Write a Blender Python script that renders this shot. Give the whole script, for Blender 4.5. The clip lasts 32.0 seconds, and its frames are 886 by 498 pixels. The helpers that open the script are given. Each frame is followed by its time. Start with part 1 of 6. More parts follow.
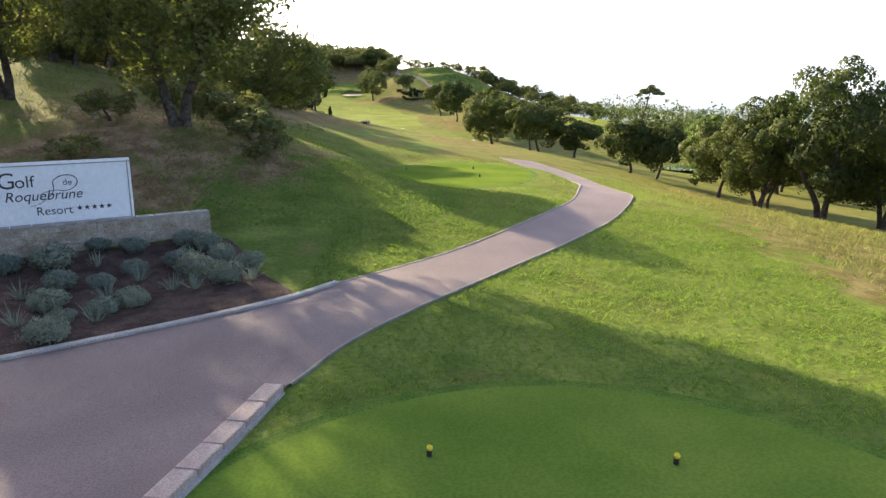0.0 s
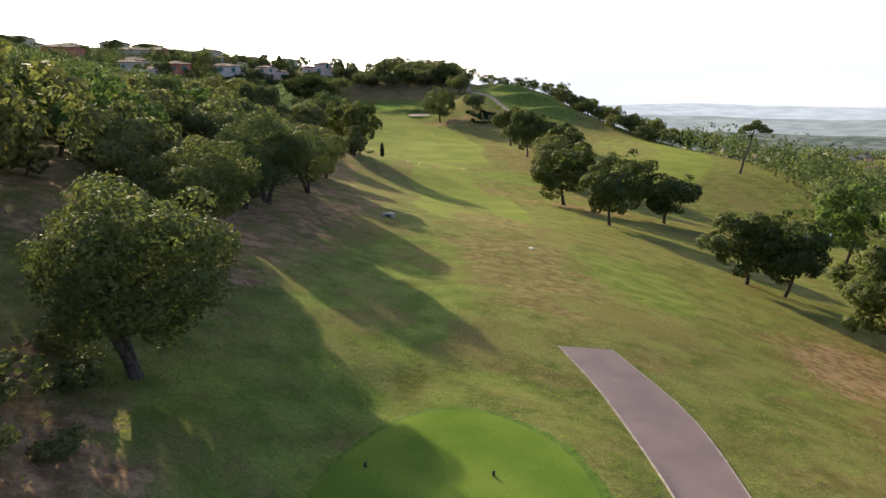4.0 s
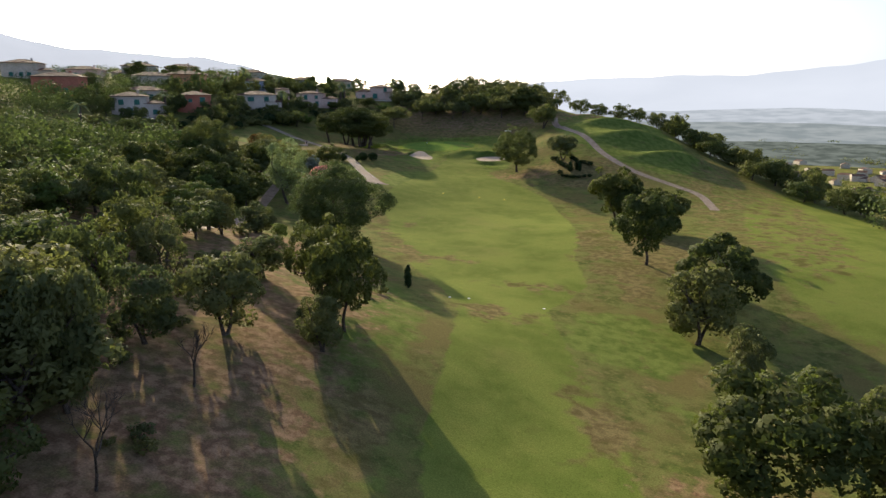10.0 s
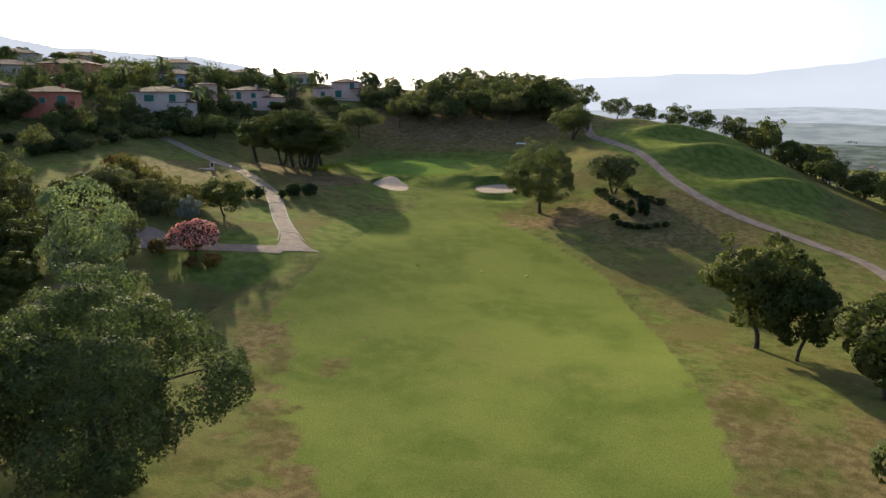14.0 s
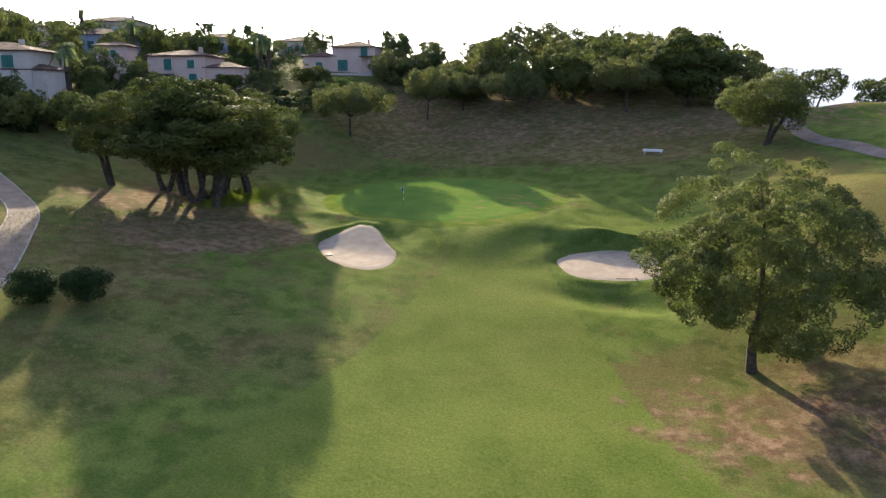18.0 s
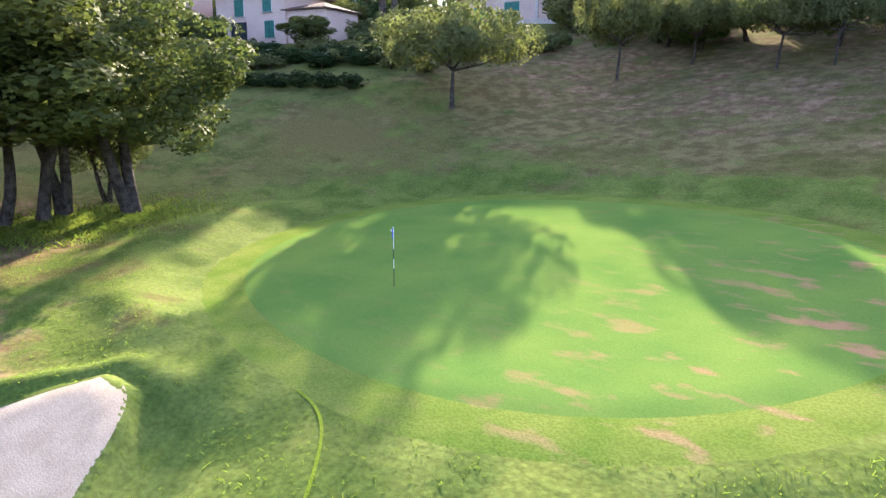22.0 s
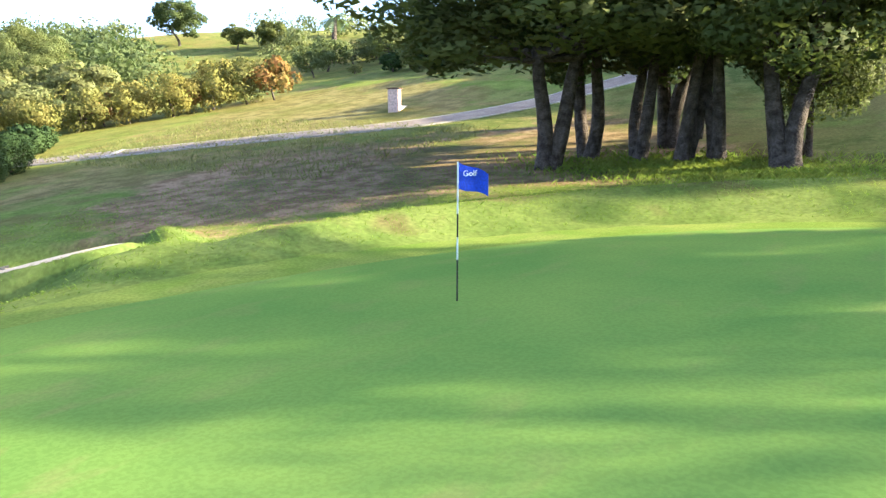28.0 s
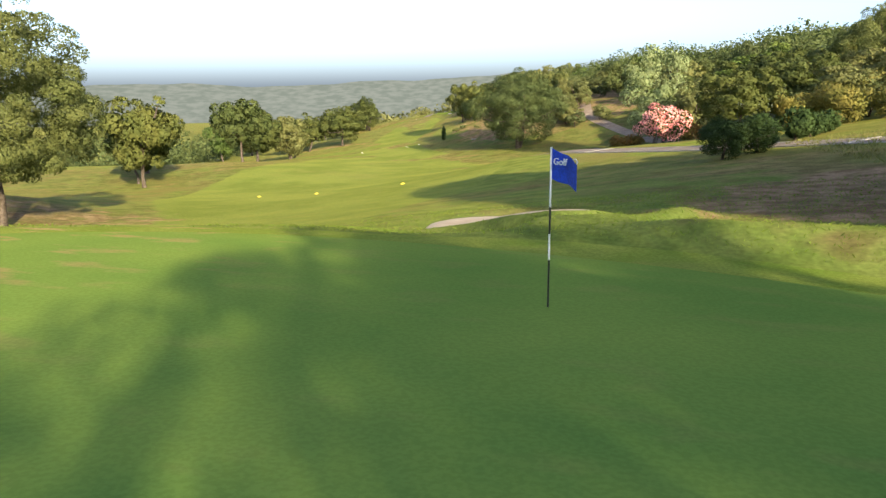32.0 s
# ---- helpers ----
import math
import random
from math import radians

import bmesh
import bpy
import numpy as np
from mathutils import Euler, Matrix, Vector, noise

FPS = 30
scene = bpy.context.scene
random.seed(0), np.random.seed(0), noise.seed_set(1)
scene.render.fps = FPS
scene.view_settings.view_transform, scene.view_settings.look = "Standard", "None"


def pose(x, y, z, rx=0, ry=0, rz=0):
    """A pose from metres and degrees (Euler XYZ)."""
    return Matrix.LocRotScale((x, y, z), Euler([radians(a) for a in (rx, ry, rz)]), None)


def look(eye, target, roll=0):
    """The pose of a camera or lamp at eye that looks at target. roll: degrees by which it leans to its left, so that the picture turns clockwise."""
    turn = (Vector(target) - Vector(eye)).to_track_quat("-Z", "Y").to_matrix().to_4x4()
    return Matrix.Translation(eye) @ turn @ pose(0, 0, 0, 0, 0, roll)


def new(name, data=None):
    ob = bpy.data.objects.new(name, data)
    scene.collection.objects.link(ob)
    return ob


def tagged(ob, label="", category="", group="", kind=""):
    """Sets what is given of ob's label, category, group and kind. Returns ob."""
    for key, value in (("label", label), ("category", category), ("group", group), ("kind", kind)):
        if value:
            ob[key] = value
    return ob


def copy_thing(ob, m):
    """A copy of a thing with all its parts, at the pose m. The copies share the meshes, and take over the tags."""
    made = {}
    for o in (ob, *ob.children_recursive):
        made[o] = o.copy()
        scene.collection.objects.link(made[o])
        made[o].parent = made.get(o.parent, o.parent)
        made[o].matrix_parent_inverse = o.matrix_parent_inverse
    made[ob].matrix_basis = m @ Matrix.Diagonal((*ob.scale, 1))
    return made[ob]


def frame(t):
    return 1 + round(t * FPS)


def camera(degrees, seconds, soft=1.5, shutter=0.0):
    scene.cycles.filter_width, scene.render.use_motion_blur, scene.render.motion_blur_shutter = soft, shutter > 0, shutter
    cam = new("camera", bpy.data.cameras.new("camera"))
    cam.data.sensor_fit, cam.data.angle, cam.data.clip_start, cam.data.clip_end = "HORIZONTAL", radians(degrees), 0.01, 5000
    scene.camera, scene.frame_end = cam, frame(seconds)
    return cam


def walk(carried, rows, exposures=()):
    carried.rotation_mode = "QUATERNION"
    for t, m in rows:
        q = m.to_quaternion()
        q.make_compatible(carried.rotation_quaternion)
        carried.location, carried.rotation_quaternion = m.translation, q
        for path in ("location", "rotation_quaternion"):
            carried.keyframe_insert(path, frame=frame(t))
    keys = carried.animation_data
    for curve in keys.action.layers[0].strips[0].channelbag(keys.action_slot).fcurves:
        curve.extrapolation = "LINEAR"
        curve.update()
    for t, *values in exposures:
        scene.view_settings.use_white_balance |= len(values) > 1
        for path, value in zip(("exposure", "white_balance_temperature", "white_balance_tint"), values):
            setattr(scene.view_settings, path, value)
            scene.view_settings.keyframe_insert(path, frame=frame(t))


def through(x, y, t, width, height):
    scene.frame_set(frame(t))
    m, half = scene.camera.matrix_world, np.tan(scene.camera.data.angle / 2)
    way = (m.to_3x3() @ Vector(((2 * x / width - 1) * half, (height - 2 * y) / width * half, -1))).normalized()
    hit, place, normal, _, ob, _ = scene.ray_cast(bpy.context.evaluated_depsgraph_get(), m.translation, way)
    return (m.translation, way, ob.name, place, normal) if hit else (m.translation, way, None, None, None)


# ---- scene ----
cam = camera(64.0, 32.0, soft=1.4)
PATH = [
    (0, (0.378, 0.59, 6.796), (0.386, 2.545, 6.376), -0.6),
    (0.5, (0.394, 2.587, 7.606), (0.404, 4.542, 7.184), -0.6),
    (1, (0.511, 4.88, 8.392), (0.521, 6.835, 7.972), -0.7),
    (1.5, (0.631, 7.438, 9.175), (0.636, 9.394, 8.756), -0.5),
    (2, (0.88, 10.138, 10.039), (0.865, 12.094, 9.619), -0.2),
    (2.5, (1.267, 13.087, 10.84), (1.21, 15.042, 10.424), 0.1),
    (3, (1.74, 16.048, 11.808), (1.633, 18.001, 11.39), 0.3),
    (3.5, (2.242, 19.303, 12.73), (2.087, 21.253, 12.315), 0.2),
    (5.5, (4.325, 33.427, 16.883), (4.017, 35.358, 16.465), 0.3),
    (6, (4.535, 37.779, 18.296), (4.203, 39.706, 17.876), 0.2),
    (6.5, (3.949, 42.893, 19.173), (3.599, 44.817, 18.757), 0.2),
    (7, (3.522, 47.941, 20.349), (3.152, 49.862, 19.933), 0.1),
    (7.5, (2.957, 53.72, 21.796), (2.562, 55.636, 21.381), 0.1),
    (8, (2.177, 59.753, 22.81), (1.761, 61.666, 22.398), 0.1),
    (8.5, (1.509, 65.901, 24.178), (1.082, 67.811, 23.767), 0.0),
    (9, (0.616, 71.888, 24.715), (0.187, 73.797, 24.303), 0.0),
    (9.5, (-0.519, 78.143, 24.75), (-0.948, 80.052, 24.339), 0.1),
    (10, (-1.809, 84.697, 24.582), (-2.238, 86.607, 24.171), 0.1),
    (10.5, (-3.249, 92.261, 24.596), (-3.678, 94.17, 24.184), -0.0),
    (11, (-4.961, 100.813, 24.967), (-5.391, 102.722, 24.551), -0.1),
    (11.5, (-6.561, 109.576, 24.602), (-6.992, 111.486, 24.192), 0.1),
    (12, (-8.448, 119.13, 24.783), (-8.881, 121.038, 24.372), 0.1),
    (12.5, (-10.061, 128.586, 24.908), (-10.495, 130.495, 24.496), 0.1),
    (13, (-11.506, 138.207, 24.987), (-11.942, 140.114, 24.571), -0.0),
    (13.5, (-13.147, 147.259, 24.668), (-13.577, 149.168, 24.255), 0.1),
    (14, (-14.685, 156.227, 24.464), (-15.109, 158.137, 24.052), 0.0),
    (14.5, (-15.898, 165.933, 24.287), (-16.323, 167.842, 23.869), -0.1),
    (16.5, (-22.175, 206.48, 21.876), (-22.689, 208.367, 21.457), -0.3),
    (17, (-24.234, 217.084, 21.266), (-24.794, 218.959, 20.851), -0.2),
    (17.5, (-26.469, 226.326, 21.118), (-27.069, 228.187, 20.699), 0.0),
    (18, (-28.346, 234.74, 20.757), (-28.993, 236.585, 20.334), 0.1),
    (18.5, (-30.547, 243.364, 20.234), (-31.231, 245.195, 19.808), 0.1),
    (19, (-32.59, 251.119, 19.568), (-33.298, 252.941, 19.144), 0.1),
    (19.5, (-34.393, 258.927, 18.834), (-35.126, 260.739, 18.413), -0.0),
    (20, (-36.184, 266.032, 17.951), (-36.971, 267.824, 17.54), -0.1),
    (20.5, (-37.446, 271.941, 17.282), (-38.331, 273.688, 16.875), -0.1),
    (21, (-38.582, 276.579, 16.705), (-39.597, 278.254, 16.302), -0.1),
    (21.5, (-39.421, 280.262, 16.146), (-40.557, 281.858, 15.745), -0.1),
    (22, (-39.763, 283.233, 15.799), (-41.032, 284.724, 15.391), 0.0),
    (22.5, (-40.035, 285.601, 15.412), (-41.441, 286.963, 15.001), 0.2),
    (23, (-40.426, 287.55, 15.031), (-41.95, 288.778, 14.621), 0.3),
    (23.5, (-41.109, 289.760, 14.677), (-42.751, 290.822, 14.259), -0.26),
    (24, (-41.705, 291.899, 14.306), (-43.454, 292.774, 13.888), -0.57),
    (24.5, (-42.381, 293.884, 13.904), (-44.214, 294.572, 13.491), -0.76),
    (25.5, (-44.044, 297.428, 13.148), (-45.991, 297.657, 12.750), -0.52),
    (26.5, (-45.458, 300.229, 12.820), (-47.392, 299.910, 12.424), -0.09),
    (27, (-45.871, 301.423, 12.872), (-47.737, 300.829, 12.468), 0.07),
    (27.5, (-46.433, 302.713, 12.882), (-48.178, 301.828, 12.468), 0.12),
    (28, (-47.158, 303.917, 12.850), (-48.743, 302.772, 12.431), 0.11),
    (28.5, (-48.058, 305.205, 12.828), (-49.434, 303.817, 12.402), 0.08),
    (29, (-49.217, 306.270, 12.784), (-50.351, 304.680, 12.351), -0.02),
    (29.5, (-50.358, 307.012, 12.738), (-51.235, 305.269, 12.302), -0.17),
    (30, (-51.589, 307.543, 12.719), (-52.187, 305.687, 12.278), -0.22),
    (30.5, (-52.637, 307.792, 12.731), (-52.965, 305.869, 12.288), -0.26),
    (31, (-53.714, 307.668, 12.724), (-53.757, 305.719, 12.278), -0.46),
    (31.5, (-54.669, 307.277, 12.702), (-54.447, 305.341, 12.255), -0.57),
    (32, (-55.397, 306.779, 12.708), (-54.973, 304.876, 12.260), -0.64),
]
walk(cam, [(t, look(eye, target, roll)) for t, eye, target, roll in PATH],
     [(0, 1.73, 6250, 13), (1.2, 1.71, 6200, 13), (3, 1.26, 6150, 14), (6, 0.93, 6150, 13), (12.5, 0.62, 6050, 13), (14.5, 0.71, 6000, 13), (17, 0.97, 5950, 14), (19, 1.62, 5800, 16), (20.5, 2.06, 5700, 17), (22, 2.5, 5700, 18), (24, 2.4, 5850, 20), (27, 2.78, 5550, 12), (29, 2.33, 5550, 7), (30, 1.98, 5600, 6), (31, 1.63, 5750, 5), (32, 1.5, 6250, 9)])

# ---- world, sun, exposure ----
SUN_YAW, SUN_UP = 35.0, 19.0
world = bpy.data.worlds.new("world")
scene.world = world
world.use_nodes = True
wn = world.node_tree.nodes
sky = wn.new("ShaderNodeTexSky")
sky.sky_type, sky.sun_disc = "NISHITA", False
sky.sun_elevation, sky.sun_rotation = radians(SUN_UP), radians(-SUN_YAW)
sky.altitude, sky.air_density, sky.dust_density, sky.ozone_density = 60, 0.6, 2.6, 2.0
pale = wn.new("ShaderNodeHueSaturation")
pale.inputs["Saturation"].default_value = 0.82
world.node_tree.links.new(sky.outputs[0], pale.inputs["Color"])
world.node_tree.links.new(pale.outputs[0], wn["Background"].inputs[0])
wn["Background"].inputs[1].default_value = 0.15
sun = new("sun", bpy.data.lights.new("sun", "SUN"))
sun.data.energy, sun.data.angle, sun.data.color = 5.0, radians(0.6), (1.0, 0.825, 0.52)
a, e = radians(SUN_YAW), radians(SUN_UP)
sun.matrix_world = look((-math.sin(a) * 300, math.cos(a) * 300 + 150, 120), (-math.sin(a) * 300 + math.sin(a) * math.cos(e), math.cos(a) * 300 + 150 - math.cos(a) * math.cos(e), 120 - math.sin(e)))


# ---- materials ----
def shader(name, rough=0.8, metal=0.0):
    m = bpy.data.materials.new(name)
    m.use_nodes = True
    b = m.node_tree.nodes["Principled BSDF"]
    b.inputs["Roughness"].default_value, b.inputs["Metallic"].default_value = rough, metal
    return m, m.node_tree.nodes, m.node_tree.links, b


def mixed(n, l, fac, one, two, how="MIX"):
    """A colour mix; fac, one and two are sockets, colours or numbers."""
    x = n.new("ShaderNodeMix")
    x.data_type, x.blend_type = "RGBA", how
    for at, v in ((0, fac), (6, one), (7, two)):
        if isinstance(v, bpy.types.NodeSocket):
            l.new(v, x.inputs[at])
        elif isinstance(v, tuple):
            x.inputs[at].default_value = (*v, 1)
        else:
            x.inputs[at].default_value = v
    return x.outputs[2]


def speckle(n, l, size, detail=4.0, low=0.4, high=0.6, coord="Object", stretch=None):
    """Noise between 0 and 1 with spots of about size metres."""
    c = n.new("ShaderNodeTexCoord")
    t = n.new("ShaderNodeTexNoise")
    t.inputs["Scale"].default_value, t.inputs["Detail"].default_value = 1 / size, detail
    if stretch:
        s = n.new("ShaderNodeMapping")
        s.inputs["Scale"].default_value = stretch
        l.new(c.outputs[coord], s.inputs[0])
        l.new(s.outputs[0], t.inputs["Vector"])
    else:
        l.new(c.outputs[coord], t.inputs["Vector"])
    r = n.new("ShaderNodeMapRange")
    r.inputs[1].default_value, r.inputs[2].default_value = low, high
    l.new(t.outputs[0], r.inputs[0])
    return r.outputs[0]


def fuzzy(b, tint=(0.38, 0.36, 0.03), weight=0.09):
    """Upright blades catch low light: a soft sheen."""
    b.inputs["Sheen Weight"].default_value, b.inputs["Sheen Roughness"].default_value = weight, 0.55
    b.inputs["Sheen Tint"].default_value = (*tint, 1)


def bumped(n, l, b, height, strength=0.4, distance=0.05):
    u = n.new("ShaderNodeBump")
    u.inputs["Strength"].default_value, u.inputs["Distance"].default_value = strength, distance
    l.new(height, u.inputs["Height"])
    l.new(u.outputs[0], b.inputs["Normal"])


def plain(name, one, two, size, rough=0.8, metal=0.0, bump=0.3, fine=None, low=0.35, high=0.65, grainy=0.2, gloss=0.5, worn_to=None):
    """A surface of two tones with spots of size metres and finer grain, perhaps with worn patches in its east."""
    m, n, l, b = shader(name, rough, metal)
    b.inputs["Specular IOR Level"].default_value = gloss
    fine = fine or size / 8
    grain = speckle(n, l, fine, 3)
    c = mixed(n, l, speckle(n, l, size, 5, low, high), one, two)
    if worn_to:
        at = n.new("ShaderNodeSeparateXYZ")
        l.new(n.new("ShaderNodeTexCoord").outputs["Object"], at.inputs[0])
        east = n.new("ShaderNodeMapRange")
        for k, v in ((1, -51), (2, -43), (3, 0.1), (4, 1)):
            east.inputs[k].default_value = v
        l.new(at.outputs[0], east.inputs[0])
        spots = mixed(n, l, speckle(n, l, 1.1, 7, 0.55, 0.66, stretch=(0.8, 1.6, 1)), (0.0, 0.0, 0.0), east.outputs[0])
        c = mixed(n, l, spots, c, worn_to)
    shade = mixed(n, l, grain, (1 - grainy,) * 3, (1 + grainy * 0.75,) * 3)
    l.new(mixed(n, l, 1.0, c, shade, "MULTIPLY"), b.inputs["Base Color"])
    if bump:
        bumped(n, l, b, grain, bump, fine * 0.4)
    return m


def foliage(name, dark, light, bright, through=0.3, rough=0.8):
    """Leaves: tones vary from leaf to leaf and from tree to tree, and some light comes through."""
    m, n, l, b = shader(name, rough)
    b.inputs["Specular IOR Level"].default_value = 0.15
    g, o = n.new("ShaderNodeNewGeometry"), n.new("ShaderNodeObjectInfo")
    leaf = mixed(n, l, g.outputs["Random Per Island"], dark, light)
    tone = mixed(n, l, speckle(n, l, 1.3, 3), leaf, bright)
    tone = mixed(n, l, 0.65, leaf, tone)
    own = mixed(n, l, o.outputs["Random"], (0.72, 0.8, 0.8), (1.22, 1.12, 0.95))
    tone = mixed(n, l, 1.0, tone, own, "MULTIPLY")
    l.new(tone, b.inputs["Base Color"])
    t = n.new("ShaderNodeBsdfTranslucent")
    l.new(mixed(n, l, 1.0, tone, (1.1, 1.22, 0.85), "MULTIPLY"), t.inputs[0])
    s = n.new("ShaderNodeMixShader")
    s.inputs[0].default_value = through
    l.new(b.outputs[0], s.inputs[1])
    l.new(t.outputs[0], s.inputs[2])
    l.new(s.outputs[0], n["Material Output"].inputs[0])
    return m


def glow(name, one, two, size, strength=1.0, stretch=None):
    """Far distance as a plain glowing backdrop, its haze put into the colours."""
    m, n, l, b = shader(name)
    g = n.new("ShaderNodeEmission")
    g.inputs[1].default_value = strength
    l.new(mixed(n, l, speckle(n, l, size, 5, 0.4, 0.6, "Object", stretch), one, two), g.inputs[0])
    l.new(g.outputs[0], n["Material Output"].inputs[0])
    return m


def grassland():
    """The land: mown fairway, rough, dry grass and bare soil, by the painted kind of turf."""
    m, n, l, b = shader("land", 0.9)
    b.inputs["Specular IOR Level"].default_value = 0.01
    at = n.new("ShaderNodeAttribute")
    at.attribute_name = "turf"
    part_of = n.new("ShaderNodeSeparateColor")
    l.new(at.outputs["Color"], part_of.inputs[0])
    mown, dry, lush = part_of.outputs[0], part_of.outputs[1], part_of.outputs[2]
    soil = at.outputs["Alpha"]

    def worn(mask, size, amount):
        """A mask with a ragged edge."""
        r = n.new("ShaderNodeMath")
        r.operation = "MULTIPLY_ADD"
        l.new(speckle(n, l, size, 6, 0.3, 0.7), r.inputs[0])
        r.inputs[1].default_value = amount
        l.new(mask, r.inputs[2])
        k = n.new("ShaderNodeMapRange")
        k.inputs[1].default_value, k.inputs[2].default_value = 0.35 + amount / 2, 0.65 + amount / 2
        l.new(r.outputs[0], k.inputs[0])
        return k.outputs[0]

    rough = mixed(n, l, speckle(n, l, 2.2, 6), (0.07, 0.09, 0.026), (0.14, 0.148, 0.048))
    rough = mixed(n, l, speckle(n, l, 0.5, 4, 0.5, 0.72), rough, (0.15, 0.145, 0.05))
    rough = mixed(n, l, speckle(n, l, 11.0, 5, 0.5, 0.66), rough, (0.135, 0.115, 0.045))
    green = mixed(n, l, speckle(n, l, 1.6, 6), (0.08, 0.12, 0.026), (0.138, 0.174, 0.042))
    straw = mixed(n, l, speckle(n, l, 0.9, 6), (0.112, 0.088, 0.04), (0.19, 0.152, 0.07))
    straw = mixed(n, l, speckle(n, l, 5.0, 5, 0.5, 0.75), straw, (0.07, 0.08, 0.02))
    earth = mixed(n, l, speckle(n, l, 0.7, 6), (0.145, 0.088, 0.055), (0.27, 0.176, 0.11))
    earth = mixed(n, l, speckle(n, l, 3.0, 6, 0.5, 0.7), earth, (0.085, 0.08, 0.036))
    cut = mixed(n, l, speckle(n, l, 9.0, 4), (0.1, 0.14, 0.028), (0.155, 0.19, 0.042))
    cut = mixed(n, l, speckle(n, l, 2.0, 6, 0.45, 0.9), cut, (0.168, 0.188, 0.045))
    cut = mixed(n, l, speckle(n, l, 16.0, 6, 0.58, 0.95), cut, (0.17, 0.16, 0.055))
    c = mixed(n, l, worn(lush, 3.0, 0.7), rough, green)
    c = mixed(n, l, worn(mown, 0.8, 0.25), c, cut)
    c = mixed(n, l, worn(dry, 2.5, 0.8), c, straw)
    c = mixed(n, l, worn(soil, 1.6, 0.7), c, earth)
    grain = speckle(n, l, 0.12, 3, 0.3, 0.7)
    c = mixed(n, l, 1.0, c, mixed(n, l, grain, (0.72, 0.72, 0.72), (1.2, 1.2, 1.2)), "MULTIPLY")
    l.new(c, b.inputs["Base Color"])
    bumped(n, l, b, speckle(n, l, 0.3, 6, 0.2, 0.8), 0.5, 0.04)
    fuzzy(b)
    return m


LAND = grassland()
PUTT = plain("green_turf", (0.084, 0.165, 0.038), (0.13, 0.205, 0.046), 3.5, 0.85, 0, 0.06, 0.05, grainy=0.08, gloss=0.0, worn_to=(0.28, 0.17, 0.1))
COLLAR = plain("collar_turf", (0.092, 0.152, 0.026), (0.15, 0.19, 0.042), 1.5, 0.9, 0, 0.15, 0.06, grainy=0.15, gloss=0.0, worn_to=(0.26, 0.18, 0.1))
TEE = plain("tee_turf", (0.07, 0.128, 0.021), (0.112, 0.166, 0.03), 2.5, 0.85, 0, 0.12, 0.05, grainy=0.12, gloss=0.0)
LIMETURF = plain("lime_turf", (0.14, 0.21, 0.02), (0.19, 0.25, 0.03), 0.8, 0.9, 0, 0.15, 0.05, grainy=0.15, gloss=0.0)
for turf_mat in (PUTT, COLLAR, TEE, LIMETURF):
    fuzzy(turf_mat.node_tree.nodes["Principled BSDF"])
DARKTURF = plain("ring_turf", (0.05, 0.105, 0.012), (0.09, 0.145, 0.02), 0.6, 0.9, 0, 0.3, 0.05, grainy=0.25, gloss=0.06)
SAND = plain("bunker_sand", (0.4, 0.315, 0.228), (0.48, 0.385, 0.285), 0.8, 0.95, 0, 0.2, 0.04, grainy=0.1, gloss=0.1)
ASPHALT = plain("red_asphalt", (0.13, 0.087, 0.082), (0.168, 0.115, 0.106), 1.8, 0.75, 0, 0.3, 0.03)
GRAVEL = plain("gravel_path", (0.205, 0.155, 0.12), (0.285, 0.226, 0.175), 1.2, 0.9, 0, 0.4, 0.05, gloss=0.15)
ROADKERB = plain("road_kerb", (0.2, 0.175, 0.15), (0.3, 0.27, 0.235), 0.4, 0.9, 0, 0.3, 0.03, gloss=0.15)
KERB = plain("kerb_concrete", (0.3, 0.27, 0.23), (0.42, 0.38, 0.33), 0.4, 0.85, 0, 0.3, 0.03)
BARK = plain("bark", (0.055, 0.042, 0.032), (0.13, 0.105, 0.085), 0.25, 0.95, 0, 0.9, 0.06, gloss=0.1)
OAK = foliage("oak_leaf", (0.08, 0.1, 0.036), (0.124, 0.142, 0.05), (0.148, 0.16, 0.056), 0.38)
CORK = foliage("grey_oak_leaf", (0.104, 0.117, 0.048), (0.15, 0.162, 0.066), (0.17, 0.176, 0.07), 0.36)
DARK = foliage("dark_oak_leaf", (0.058, 0.076, 0.022), (0.095, 0.112, 0.034), (0.115, 0.126, 0.038), 0.36)
HEDGE = foliage("hedge_leaf", (0.022, 0.043, 0.013), (0.036, 0.062, 0.019), (0.045, 0.072, 0.023), 0.15)
SILVER = foliage("silver_leaf", (0.15, 0.18, 0.145), (0.25, 0.28, 0.24), (0.28, 0.31, 0.26), 0.15)
PINK = foliage("pink_blossom", (0.62, 0.2, 0.27), (0.85, 0.4, 0.46), (0.85, 0.5, 0.54), 0.3)
RUST = foliage("rust_blossom", (0.1, 0.1, 0.03), (0.27, 0.13, 0.05), (0.2, 0.16, 0.05), 0.3)
GOLD = foliage("golden_leaf", (0.115, 0.125, 0.035), (0.19, 0.18, 0.05), (0.21, 0.18, 0.055), 0.3)
FRESH = foliage("fresh_leaf", (0.07, 0.11, 0.025), (0.115, 0.165, 0.045), (0.14, 0.18, 0.05), 0.4)
PALE = foliage("pale_leaf", (0.13, 0.175, 0.09), (0.2, 0.25, 0.135), (0.225, 0.27, 0.145), 0.35)


